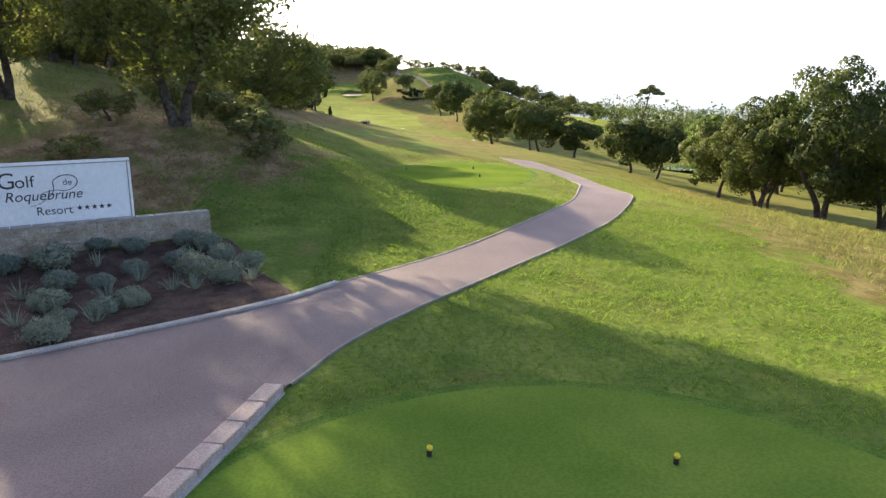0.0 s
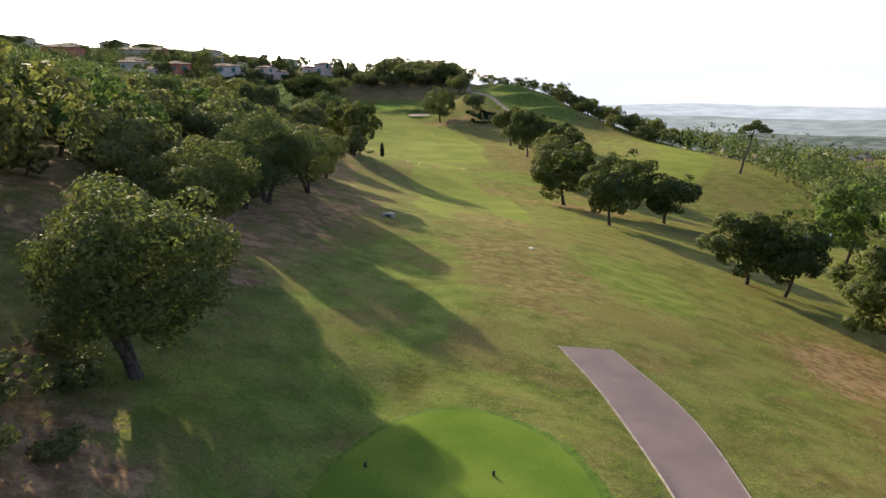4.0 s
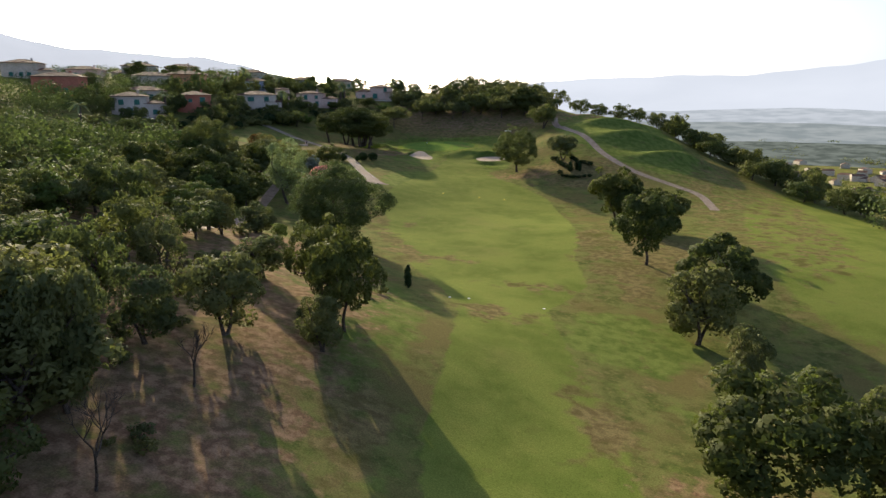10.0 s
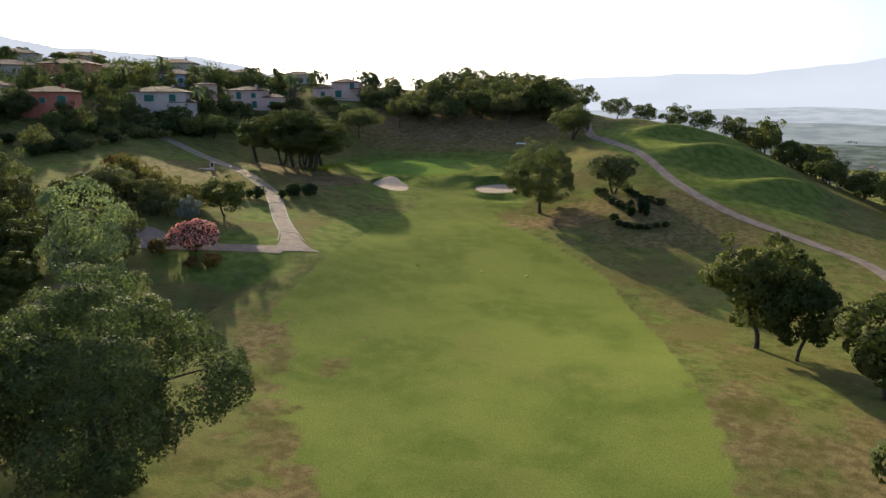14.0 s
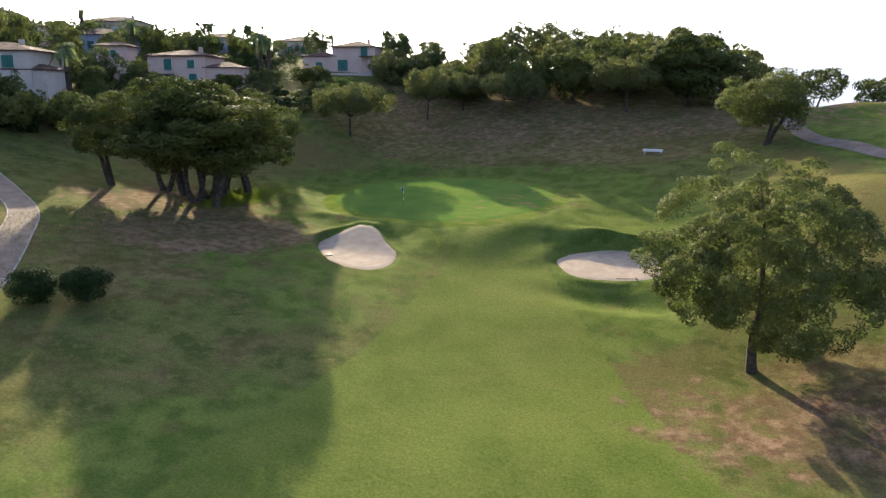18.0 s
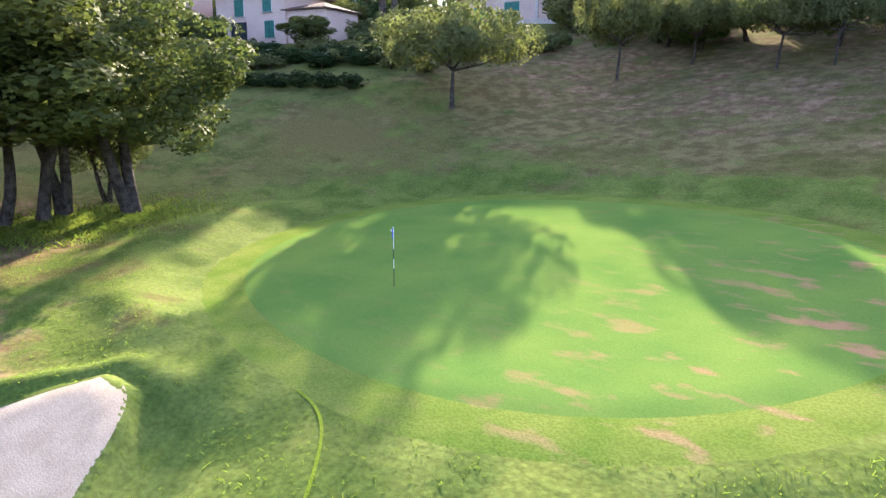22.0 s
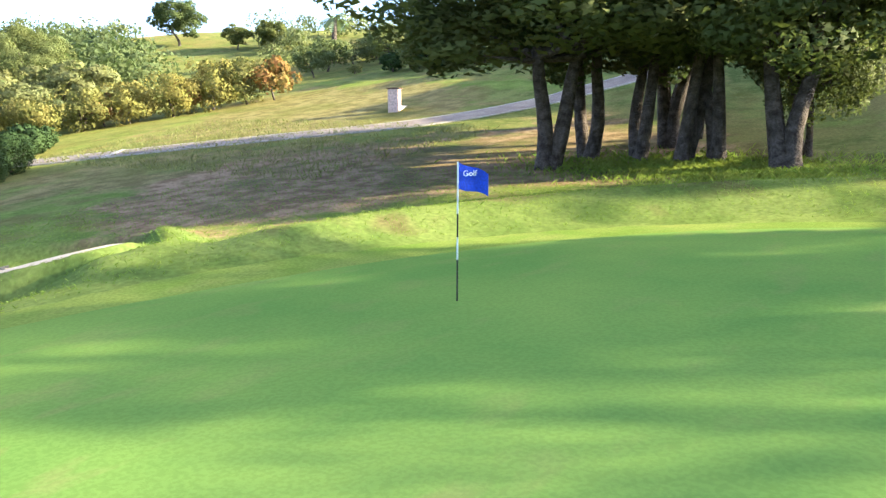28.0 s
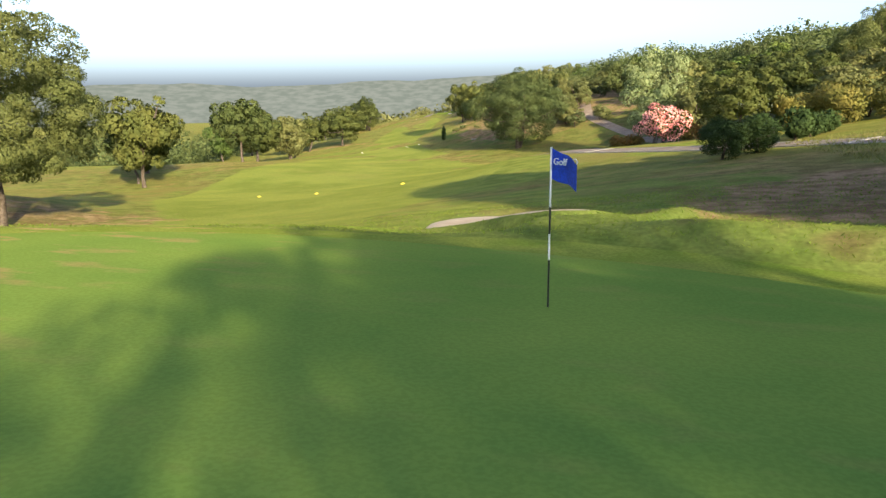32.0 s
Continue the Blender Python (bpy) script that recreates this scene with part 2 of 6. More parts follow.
PINKWALL = plain("pink_render", (0.62, 0.435, 0.355), (0.69, 0.5, 0.41), 2.0, 0.9, 0, 0.2, 0.1, gloss=0.12)
REDWALL = plain("red_render", (0.45, 0.16, 0.1), (0.52, 0.2, 0.13), 2.0, 0.9, 0, 0.2, 0.1, gloss=0.12)
ORANGEWALL = plain("orange_render", (0.5, 0.24, 0.12), (0.58, 0.3, 0.16), 2.0, 0.9, 0, 0.2, 0.1, gloss=0.12)
CREAMWALL = plain("cream_render", (0.5, 0.43, 0.33), (0.58, 0.51, 0.41), 2.0, 0.9, 0, 0.2, 0.1, gloss=0.12)
WHITEWALL = plain("white_render", (0.54, 0.45, 0.375), (0.62, 0.53, 0.45), 2.0, 0.9, 0, 0.2, 0.1, gloss=0.12)
BLUEWALL = plain("blue_render", (0.36, 0.4, 0.48), (0.42, 0.46, 0.54), 2.0, 0.9, 0, 0.2, 0.1, gloss=0.12)
TILES = plain("roof_tiles", (0.095, 0.058, 0.045), (0.165, 0.105, 0.08), 0.6, 0.9, 0, 0.7, 0.12, gloss=0.08)
SHUTTER = plain("green_shutter", (0.02, 0.12, 0.09), (0.03, 0.16, 0.12), 0.5, 0.6, 0, 0.2)
GLASS = plain("window_glass", (0.03, 0.035, 0.04), (0.06, 0.065, 0.07), 0.8, 0.12, 0, 0)
STONE = plain("wall_stone", (0.3, 0.23, 0.16), (0.45, 0.38, 0.29), 0.3, 0.9, 0, 0.6, 0.04)
MORTAR = plain("mortar", (0.3, 0.27, 0.23), (0.38, 0.34, 0.3), 0.2, 0.95, 0, 0.4, 0.02)
PAVER = plain("pink_paver", (0.36, 0.26, 0.215), (0.46, 0.36, 0.3), 0.35, 0.85, 0, 0.4, 0.03)
MULCH = plain("dark_mulch", (0.05, 0.032, 0.026), (0.1, 0.066, 0.052), 0.4, 0.95, 0, 0.8, 0.05, gloss=0.1)
BLACK = plain("black_paint", (0.02, 0.02, 0.02), (0.03, 0.03, 0.03), 0.1, 0.4, 0, 0)
WHITE = plain("white_paint", (0.75, 0.75, 0.74), (0.82, 0.82, 0.8), 0.1, 0.4, 0, 0)
YELLOW = plain("yellow_paint", (0.7, 0.55, 0.02), (0.8, 0.65, 0.05), 0.1, 0.4, 0, 0)
BLUE = plain("blue_cloth", (0.008, 0.04, 0.42), (0.012, 0.06, 0.55), 0.2, 0.6, 0, 0.2)
INK = plain("sign_letters", (0.03, 0.025, 0.03), (0.05, 0.045, 0.05), 0.2, 0.6, 0, 0)
WATER = plain("pond_water", (0.015, 0.02, 0.018), (0.03, 0.035, 0.03), 3.0, 0.06, 0, 0)
STRAW = foliage("straw_blade", (0.16, 0.15, 0.05), (0.28, 0.25, 0.1), (0.2, 0.22, 0.06), 0.4)
COVER = foliage("weed_leaf", (0.14, 0.2, 0.03), (0.21, 0.26, 0.05), (0.24, 0.26, 0.05), 0.5)
BLADE = foliage("grass_blade", (0.12, 0.19, 0.03), (0.17, 0.24, 0.045), (0.19, 0.24, 0.05), 0.5)


# ---- the land ----
# spot heights of the land: x, y, z
TEES = [(-25, 0, 3), (0, -2, 2), (20, 0, 0.6), (0, 9, 2), (-2, 14, 2.2), (-9, 12, 2.2), (-7, 22, 2.8), (-13, 20, 3),
        (-10, 30, 6), (-15, 33, 6.2), (-25, 42, 9), (0, 40, 2.6), (9, 34, 2.1), (16, 20, 1), (20, 40, 0), (32, 30, -2),
        (-10, 45, 4.8), (5, 55, 2.2), (-20, 57, 8), (12, 62, 1), (24, 62, -2.5), (40, 62, -5), (4, 77, 2.2), (-7, 68, 3.6),
        (-7, 79, 3.8), (-17, 80, 6), (-32, 80, 9)]
FAIRWAY = [(3, 89, 1.6), (14, 80, -0.4), (25, 90, -2.8), (40, 96, -6), (62, 90, -9), (-3, 110, 0.4), (14, 109, -1.3),
           (9, 131, -2), (25, 130, -4.5), (42, 148, -6.8), (-10, 131, 0.2), (-23, 135, 4.6), (-35, 125, 8), (-62, 120, 12),
           (-90, 110, 18), (-5, 162, -0.6), (6, 196, 0.4), (-27, 176, 1.2), (-45, 165, 7), (-42, 190, 2.4), (22, 175, -2.5),
           (52, 186, -2.5), (76, 170, -8), (-70, 160, 12), (-100, 150, 18), (-14, 195, 0.4), (2.5, 227, 0.5), (-5, 215, 1.5), (-10, 238, 1.3),
           (-30, 215, 1.4), (-37, 240, 3.5)]
GREEN = [(-23, 243, 2.3), (-49, 236, 6), (-62, 230, 6.6), (-60, 205, 4), (-76, 215, 8), (-90, 225, 12), (-115, 230, 16),
         (22, 242, 1.6), (45, 230, 0), (70, 240, -4), (1, 264, 5.2), (-9.5, 271, 7.6), (-24, 275, 5.6), (-35, 262, 4.8),
         (-50, 262, 6.5), (-62, 266, 8.7), (-86, 272, 12.3), (-56, 278, 8.5), (-42, 278, 6.8), (-55, 299, 10), (-43, 303, 10.3),
         (-25, 300, 11), (-35, 289, 7.8), (-74, 295, 10.5), (-73, 299.5, 10.5), (-76, 304, 11.2), (-92, 302, 14), (-115, 258, 17.5), (-110, 300, 20), (-106, 330, 22)]
RIDGE = [(-80, 325, 18), (-71, 324, 15.3), (-67, 335, 17.8), (-56, 339, 18.9), (-40, 340, 19), (-50, 318, 12.5), (-24, 330, 17.5),
         (-16, 297, 14), (8, 290, 10.5), (18, 277, 6.5), (36, 280, 2.5), (14, 330, 16), (-8, 345, 18.5), (28, 330, 9),
         (48, 330, 1), (-60, 365, 25), (-25, 372, 22), (-100, 370, 28), (-150, 330, 30), (-150, 250, 24), (-130, 180, 24),
         (0, 400, 12), (-60, 420, 24)]
SKIRT = [(100, 50, -18), (110, 150, -18), (110, 250, -14), (90, 320, -12), (60, 400, -10), (-200, 300, 33), (-200, 430, 34),
         (-200, 150, 29), (-150, 60, 28), (-150, -50, 24), (-60, -50, 10), (0, -50, 1), (50, -50, -9), (110, -50, -24)]
SPOTS = np.array(TEES + FAIRWAY + GREEN + RIDGE + SKIRT, float)


def bend(d2):
    return 0.5 * d2 * np.log(d2 + 1e-9)


def spline():
    n = len(SPOTS)
    p = SPOTS[:, :2] / 100
    k = bend(((p[:, None] - p[None]) ** 2).sum(-1)) + np.eye(n) * 0.0004
    q = np.c_[np.ones(n), p]
    a = np.block([[k, q], [q.T, np.zeros((3, 3))]])
    return p, np.linalg.solve(a, np.r_[SPOTS[:, 2], 0, 0, 0])
KNOTS, WEIGHTS = spline()


def ramp(a, b, v):
    u = np.clip((v - a) / (b - a), 0, 1)
    return u * u * (3 - 2 * u)


def hump(x, y, cx, cy, rx, ry, turn, h):
    c, s = math.cos(math.radians(turn)), math.sin(math.radians(turn))
    u, v = ((x - cx) * c + (y - cy) * s) / rx, (-(x - cx) * s + (y - cy) * c) / ry
    return h * np.exp(-(u * u + v * v))


def oval(x, y, cx, cy, rx, ry, turn):
    """About the distance in metres outside an oval (negative inside)."""
    c, s = math.cos(math.radians(turn)), math.sin(math.radians(turn))
    u, v = ((x - cx) * c + (y - cy) * s) / rx, (-(x - cx) * s + (y - cy) * c) / ry
    return (np.sqrt(u * u + v * v) - 1) * min(rx, ry)
WEST_SAND = [(-57.0, 285.2), (-55.6, 283.6), (-54.0, 282.1), (-52.2, 281.4), (-50.8, 281.5), (-49.9, 282.3), (-49.7, 283.7), (-50.1, 285.7), (-50.9, 286.6), (-51.9, 287.5), (-53.2, 289.0), (-54.2, 289.7), (-55.3, 289.7), (-56.1, 288.6), (-56.9, 287.1), (-57.3, 286.1)]


def rim_distance(x, y, rim):
    """Distance in metres outside a closed outline (negative inside), near it."""
    d, odd = np.full(x.shape, 9.0), np.zeros(x.shape, bool)
    xs, ys = zip(*rim)
    near = (x > min(xs) - 3) & (x < max(xs) + 3) & (y > min(ys) - 3) & (y < max(ys) + 3)
    px, py = x[near], y[near]
    best, cross = np.full(px.shape, 9.0), np.zeros(px.shape, bool)
    for (ax, ay), (bx, by) in zip(rim, rim[1:] + rim[:1]):
        u = np.clip(((px - ax) * (bx - ax) + (py - ay) * (by - ay)) / ((bx - ax) ** 2 + (by - ay) ** 2), 0, 1)
        best = np.minimum(best, np.hypot(px - ax - u * (bx - ax), py - ay - u * (by - ay)))
        cross ^= ((ay > py) != (by > py)) & (px < (bx - ax) * (py - ay) / (by - ay + 1e-9) + ax)
    d[near] = np.where(cross, -best, best)
    return d


def rising(v):
    """0 below, a slope of 1 above, with a soft knee."""
    return np.log1p(np.exp(np.clip(v * 2, -40, 40))) / 2


def land(x, y):
    """The smooth land."""
    x, y = np.broadcast_arrays(np.asarray(x, float), np.asarray(y, float))
    shape, x, y = x.shape, x.ravel(), y.ravel()
    z = np.empty(len(x))
    for i in range(0, len(x), 20000):
        px, py = np.clip(x[i:i + 20000], -210, 115) / 100, np.clip(y[i:i + 20000], -55, 435) / 100
        d2 = (px[:, None] - KNOTS[None, :, 0]) ** 2 + (py[:, None] - KNOTS[None, :, 1]) ** 2
        z[i:i + 20000] = bend(d2) @ WEIGHTS[:-3] + WEIGHTS[-3] + WEIGHTS[-2] * px + WEIGHTS[-1] * py
    # away from the course: a plain below to the east, low hills to the west and south
    out = np.maximum.reduce([x - 100, -200 - x, y - 420, -45 - y, 0 * x])
    plain = -62 + 6 * np.sin(x / 900) * np.cos(y / 700)
    west = ramp(-30, -420, x)
    far = plain + west * (82 + 8 * np.sin(x / 230 + y / 310))
    z = z + (far - z) * ramp(0, 420, out)
    return z.reshape(shape)


def ground(x, y):
    """The land with its tees, green, bunkers, mounds and ditch."""
    x, y = np.broadcast_arrays(np.asarray(x, float), np.asarray(y, float))
    z = land(x, y)
    near = 1 - ramp(0.0, 4.0, oval(x, y, 1.9, 6.4, 5.6, 5.9, 0))
    z = z + (2.0 - z) * near
    near = 1 - ramp(0.0, 3.0, oval(x, y, 1.4, 39.9, 4.5, 7.0, 3))
    z = z + (2.62 - z) * near
    # shoulders round the green, then the tilted green itself
    z = z - hump(x, y, -32.4, 283.3, 5.0, 1.5, -4, 0.45)
    plane = 10.02 + 0.02 * (x + 54.85) + 0.085 * (y - 298.6)
    near = 1 - ramp(-0.3, 3.2 + 4.6 * ramp(-51.8, -48.5, x) * ramp(301, 296, y), oval(x, y, -52.5, 303.3, 13.7, 10.9, -12))
    z = z + (plane - z) * near
    d = oval(x, y, -53.4, 304.2, 13.1, 10.4, -12)
    crest = np.interp(y, (290, 291.4, 292.5, 295.2, 298.8, 304, 307, 310), (9.5, 9.7, 10.08, 10.3, 10.58, 10.82, 10.62, 10.7))
    z = z + (crest - z) * np.exp(-((d - 2.8) / 1.6) ** 2) * ramp(-54.5, -58, x) * ramp(310, 306, y)
    z = z + hump(x, y, -55.4, 291.7, 3.0, 1.2, -8, 0.35)
    # bunkers: a sloping sand floor cut into the turf
    floor = 8.15 - 0.04 * (x + 53) + 0.05 * (y - 283) + 0.27 * rising(y - 285.2)
    d = rim_distance(x, y, WEST_SAND)
    z = z + 0.42 * np.exp(-((d - 0.75) / 0.7) ** 2) * ramp(285.5, 288, y) * ramp(-52.8, -54.4, x)
    near = 1 - ramp(0.0, 0.5, d)
    z = z + (floor - z) * near
    floor = 7.5 + 0.115 * (y - 286.3)
    d = oval(x, y, -33.7, 289.7, 4.3, 3.7, 10)
    z = z + (np.minimum(z, 8.15 + 0.2 * (y - 289)) - z) * (1 - ramp(0.5, 6.0, d)) * ramp(297, 294, y)
    z = z + hump(x, y, -34.2, 294.1, 4.4, 1.0, -4, 0.95)
    near = 1 - ramp(0.0, 0.75, d)
    z = z + (floor - z) * near
    # mown terraces stepping down the ridge
    for cx, cy, h in ((-9, 334, 1.6), (-1, 318, 2.0), (8, 304, 2.3), (18, 290, 2.4)):
        z = z + hump(x, y, cx, cy, 11, 4.0, 28, h)
    # mound and ditch beside the spreading oak
    z = z + hump(x, y, -43.5, 171, 8, 6, 35, 0.8)
    z = z - hump(x, y, -39.5, 177.6, 1.5, 7.5, 47, 1.0)
    # crest of the bank above the cart path; ditch by the side path
    z = z + hump(x, y, -95.8, 264.5, 1.6, 15, -13, 0.35)
    z = z - hump(x, y, -54.5, 217, 2.0, 12, -14, 1.3)
    z = z - hump(x, y, 48, 143, 7, 5, -30, 1.4)
    return z


def build(name, verts, faces, mat=None, smooth=False):
    me = bpy.data.meshes.new(name)
    me.from_pydata([tuple(map(float, v)) for v in verts], [], faces)
    if mat:
        me.materials.append(mat)
    if smooth:
        me.shade_smooth()
    return me


def part(name, data, material, parent, label=""):
    """One mesh object under a thing or a part."""
    if isinstance(data, bmesh.types.BMesh):
        me = bpy.data.meshes.new(name)
        data.to_mesh(me)
        data.free()
    else:
        me = data
    if material and not me.materials:
        me.materials.append(material)
    ob = new(name, me)
    ob.parent = parent
    return tagged(ob, label)


def thing(name, place, label, category, group="", turn=0.0, tilt=None):
    """An Empty at the base of a thing."""
    ob = new(name)
    ob.empty_display_size = 0.2
    ob.matrix_basis = pose(*place, 0, 0, turn)
    return tagged(ob, label, category, group)


def steps(*runs):
    """Grid lines: start, then (end, spacing) runs."""
    at, out = runs[0], [runs[0]]
    for end, by in runs[1:]:
        n = max(1, round((end - at) / by))
        out += [at + (end - at) * (i + 1) / n for i in range(n)]
        at = end
    return np.array(out)


def growing(start, stop, first, rate=1.3):
    out, by = [], first
    while start < stop:
        start += by
        by *= rate
        out.append(min(start, stop))
    return out


def fairway_mask(x, y):
    side = np.minimum(x - np.interp(y, LEFT_Y, LEFT_X), np.interp(y, RIGHT_Y, RIGHT_X) - x)
    ends = np.minimum(y - 86 - 0.3 * np.abs(x), 293 - y)
    return np.minimum(side, ends)


LEFT_Y, LEFT_X = (86, 95, 110, 120, 130, 145, 160, 170, 182, 191, 200, 206, 222, 257, 270, 293), (-4, -8, -9, -11, -13.5, -15, -17, -21, -28.5, -34, -38, -43, -47, -47, -45.5, -46)
RIGHT_Y, RIGHT_X = (90, 98, 117, 129, 140, 155, 168, 175, 182, 195, 207, 227, 247, 257, 265, 272, 287, 296), (4.5, 5, 4, 2.2, 0, -4.4, -7.6, -5, -3, -5.4, -5.1, -8, -13.6, -20.5, -26.5, -30.6, -38, -41)
xs = np.r_[np.array(growing(210, 4600, 8))[::-1] * -1, steps(-210, (-90, 3), (-70, 1.2), (-59, 0.6), (-58, 0.3), (-49, 0.15), (-47, 0.3), (-26, 0.6), (30, 0.75), (110, 3)), growing(110, 4600, 8)]
ys = np.r_[np.array(growing(55, 4600, 8))[::-1] * -1, steps(-55, (-4, 3), (60, 0.7), (270, 1.3), (280, 0.6), (281, 0.3), (291, 0.15), (294, 0.3), (320, 0.6), (385, 1.5), (435, 4)), growing(435, 4600, 8)]
gx, gy = np.meshgrid(xs, ys)
gz = ground(gx, gy)
nx, ny = len(xs), len(ys)
idx = np.arange(nx * ny).reshape(ny, nx)
quads = np.stack([idx[:-1, :-1], idx[:-1, 1:], idx[1:, 1:], idx[1:, :-1]], -1).reshape(-1, 4)
me = bpy.data.meshes.new("ground")
me.vertices.add(nx * ny)
me.vertices.foreach_set("co", np.stack([gx, gy, gz], -1).ravel().astype(np.float32))
me.loops.add(quads.size)
me.loops.foreach_set("vertex_index", quads.ravel().astype(np.int32))
me.polygons.add(len(quads))
me.polygons.foreach_set("loop_start", np.arange(0, quads.size, 4, dtype=np.int32))
me.update(calc_edges=True)
me.shade_smooth()
me.materials.append(LAND)


def soft(d, w):
    return ramp(-w, w, d)


def turf(x, y):
    """Kind of turf at a place: mown, dry, lush, soil."""
    mown = np.maximum(soft(fairway_mask(x, y), 0.45), soft(-oval(x, y, 40, 225, 15, 55, -8), 2.5))
    left = np.interp(y, LEFT_Y, LEFT_X)
    dry = 0.3 * (1 - mown)
    for cx, cy, rx, ry, turn, v in ((3, 72, 6, 13, 5, 0.75), (27, 55, 9, 22, -10, 0.8), (17.5, 38, 3.6, 10, -12, 0.85), (22, 66, 3.6, 8, -25, 0.95), (8, 200, 8, 14, 0, 0.75), (-4, 268, 14, 12, 0, 0.75),
                                    (-66, 278, 9, 12, 20, 0.7), (-30, 128, 10, 20, 10, 0.6), (-9, 34, 5, 8, 0, 0.7),
                                    (-42, 332, 42, 17, 0, 0.75), (-59, 291.5, 5, 3, 20, 0.62), (-65, 296, 3, 6, 30, 0.55), (-72, 293, 9, 8, 0, 0.8), (-90, 262, 9, 12, 0, 0.95), (-84, 268, 14, 10, 0, 0.9), (30, 250, 14, 60, 0, 0.5),
                                    (1, 92, 5, 9, 0, 0.8), (-37, 199, 1.8, 9, 33, 0.85), (-31, 189, 2.4, 6, 25, 0.9), (-25, 189.5, 5, 1.8, 10, 0.8), (-10, 178.6, 4.5, 1.8, 0, 0.85), (-13.5, 162.5, 6, 3.5, 0, 0.75), (-1, 139.8, 2.4, 8, 10, 0.8), (-3, 106, 3, 9, 5, 0.55), (-18, 128, 3, 8, 12, 0.8), (-44.5, 213, 3, 7, 20, 0.8), (-36, 212, 1.2, 3, 0, 0.75), (3, 186, 3, 12, 8, 0.85), (-51.2, 265.8, 2.6, 2, 0, 0.75), (-48, 281, 5, 1.6, 40, 0.6), (-62.6, 274, 6, 6, 0, 0.7), (-18, 272, 8, 7, 0, 0.75), (-2, 205, 4, 20, 5, 0.7), (14, 150, 6, 14, 0, 0.5), (-46, 175, 7, 7, 30, 0.9), (-29.5, 167, 3, 5, 20, 0.85), (-33, 191, 2.5, 5, 20, 0.85), (-39, 204, 1.6, 5, 25, 0.8)):
        dry = np.maximum(dry, v * soft(-oval(x, y, cx, cy, rx, ry, turn), 3.0))
    lush = 0.25 + 0 * x
    # the long thin lush oval at (-95.6, 264.5) paints a sunlit strip on the bank
    for cx, cy, rx, ry, turn, v in ((8, 14, 22, 14, 0, 0.8), (-3, 30, 9, 20, 0, 0.62), (-4, 62, 6, 16, 0, 0.6), (12, 75, 5, 9, 0, 0.7), (9, 120, 4, 9, 0, 0.5),
                                    (-50, 302, 24, 16, 0, 0.8), (-50, 280, 14, 10, 0, 0.6), (2, 310, 18, 40, 20, 0.9), (-58, 232, 9, 9, 0, 0.8), (-61.5, 250.5, 4, 5, 0, 0.95), (-95.6, 264.5, 1.7, 17, -13, 0.98), (-47, 250, 6, 16, 0, 0.8),
                                    (-36, 286, 10, 12, 0, 0.9), (2, 162, 8, 10, 0, 0.8), (-92, 268, 8, 20, 0, 0.2), (-39.4, 177.4, 1.7, 8, 47, 0.98), (-24, 150, 6, 18, 15, 0.55)):
        lush = np.maximum(lush, v * soft(-oval(x, y, cx, cy, rx, ry, turn), 2.5))
        dry = dry * (1 - 0.6 * v * soft(-oval(x, y, cx, cy, rx, ry, turn), 2.5))
    dry = np.maximum(dry, 0.74 * soft(-oval(x, y, 17.5, 30, 5.5, 16, -14), 1.5))
    woods = soft(left - 7 - x, 5) * soft(178 - y, 10) * soft(y - 50, 8)
    woods = np.maximum(woods, soft(-9 - x, 3) * soft(100 - y, 10) * soft(y - 50, 6))
    soil = np.maximum(0.62 * woods, 0.75 * soft(-oval(x, y, -11, 27, 4, 6, 30), 2))
    soil = np.maximum(soil, 0.78 * soft(-oval(x, y, -11, 34, 6, 10, 25), 2.5))
    soil = np.maximum(soil, 0.95 * soft(-oval(x, y, 23, 65, 3.0, 6.8, -25), 1.5))
    soil = np.maximum(soil, 0.6 * soft(-oval(x, y, 14, 131, 12, 4, 0), 2))
    soil = np.maximum(soil, 0.5 * soft(-oval(x, y, -38, 340, 50, 18, 0), 6))
    soil = np.maximum(soil, 0.92 * soft(-oval(x, y, -67, 283.5, 9.5, 7, 15), 3))
    soil = np.maximum(soil, 0.6 * soft(-oval(x, y, -22, 270, 9, 5, 0), 3))
    soil = np.maximum(soil, 0.6 * soft(-oval(x, y, 18.5, 42, 2.2, 6, -10), 1.5))
    soil = np.maximum(soil, 0.9 * soft(-oval(x, y, -41.5, 168, 8, 6.5, 30), 2))
    soil = np.maximum(soil, 0.8 * soft(-oval(x, y, -76, 290.5, 9, 6, 20), 3))
    return np.stack([mown, dry, lush, soil], -1)


paint = me.color_attributes.new("turf", "FLOAT_COLOR", "POINT")
paint.data.foreach_set("color", turf(gx, gy).ravel().astype(np.float32))
tagged(new("ground", me), "rolling golf land of mown fairway, rough and dry grass", "ground", kind="structure")


def spread(pts, n):
    """n places evenly along a smooth line through pts."""
    p = np.array(pts, float)
    q = [p[0] * 2 - p[1], *p, p[-1] * 2 - p[-2]]
    out = []
    for i in range(1, len(q) - 2):
        for u in np.linspace(0, 1, 12, endpoint=False):
            a0, b0, c0, d0 = q[i - 1], q[i], q[i + 1], q[i + 2]
            out.append(0.5 * (2 * b0 + (c0 - a0) * u + (2 * a0 - 5 * b0 + 4 * c0 - d0) * u * u + (3 * b0 - a0 - 3 * c0 + d0) * u ** 3))
    out = np.array([*out, p[-1]])
    s = np.r_[0, np.cumsum(np.linalg.norm(np.diff(out, axis=0), axis=1))]
    w = np.linspace(0, s[-1], n)
    return np.stack([np.interp(w, s, out[:, k]) for k in range(out.shape[1])], 1)


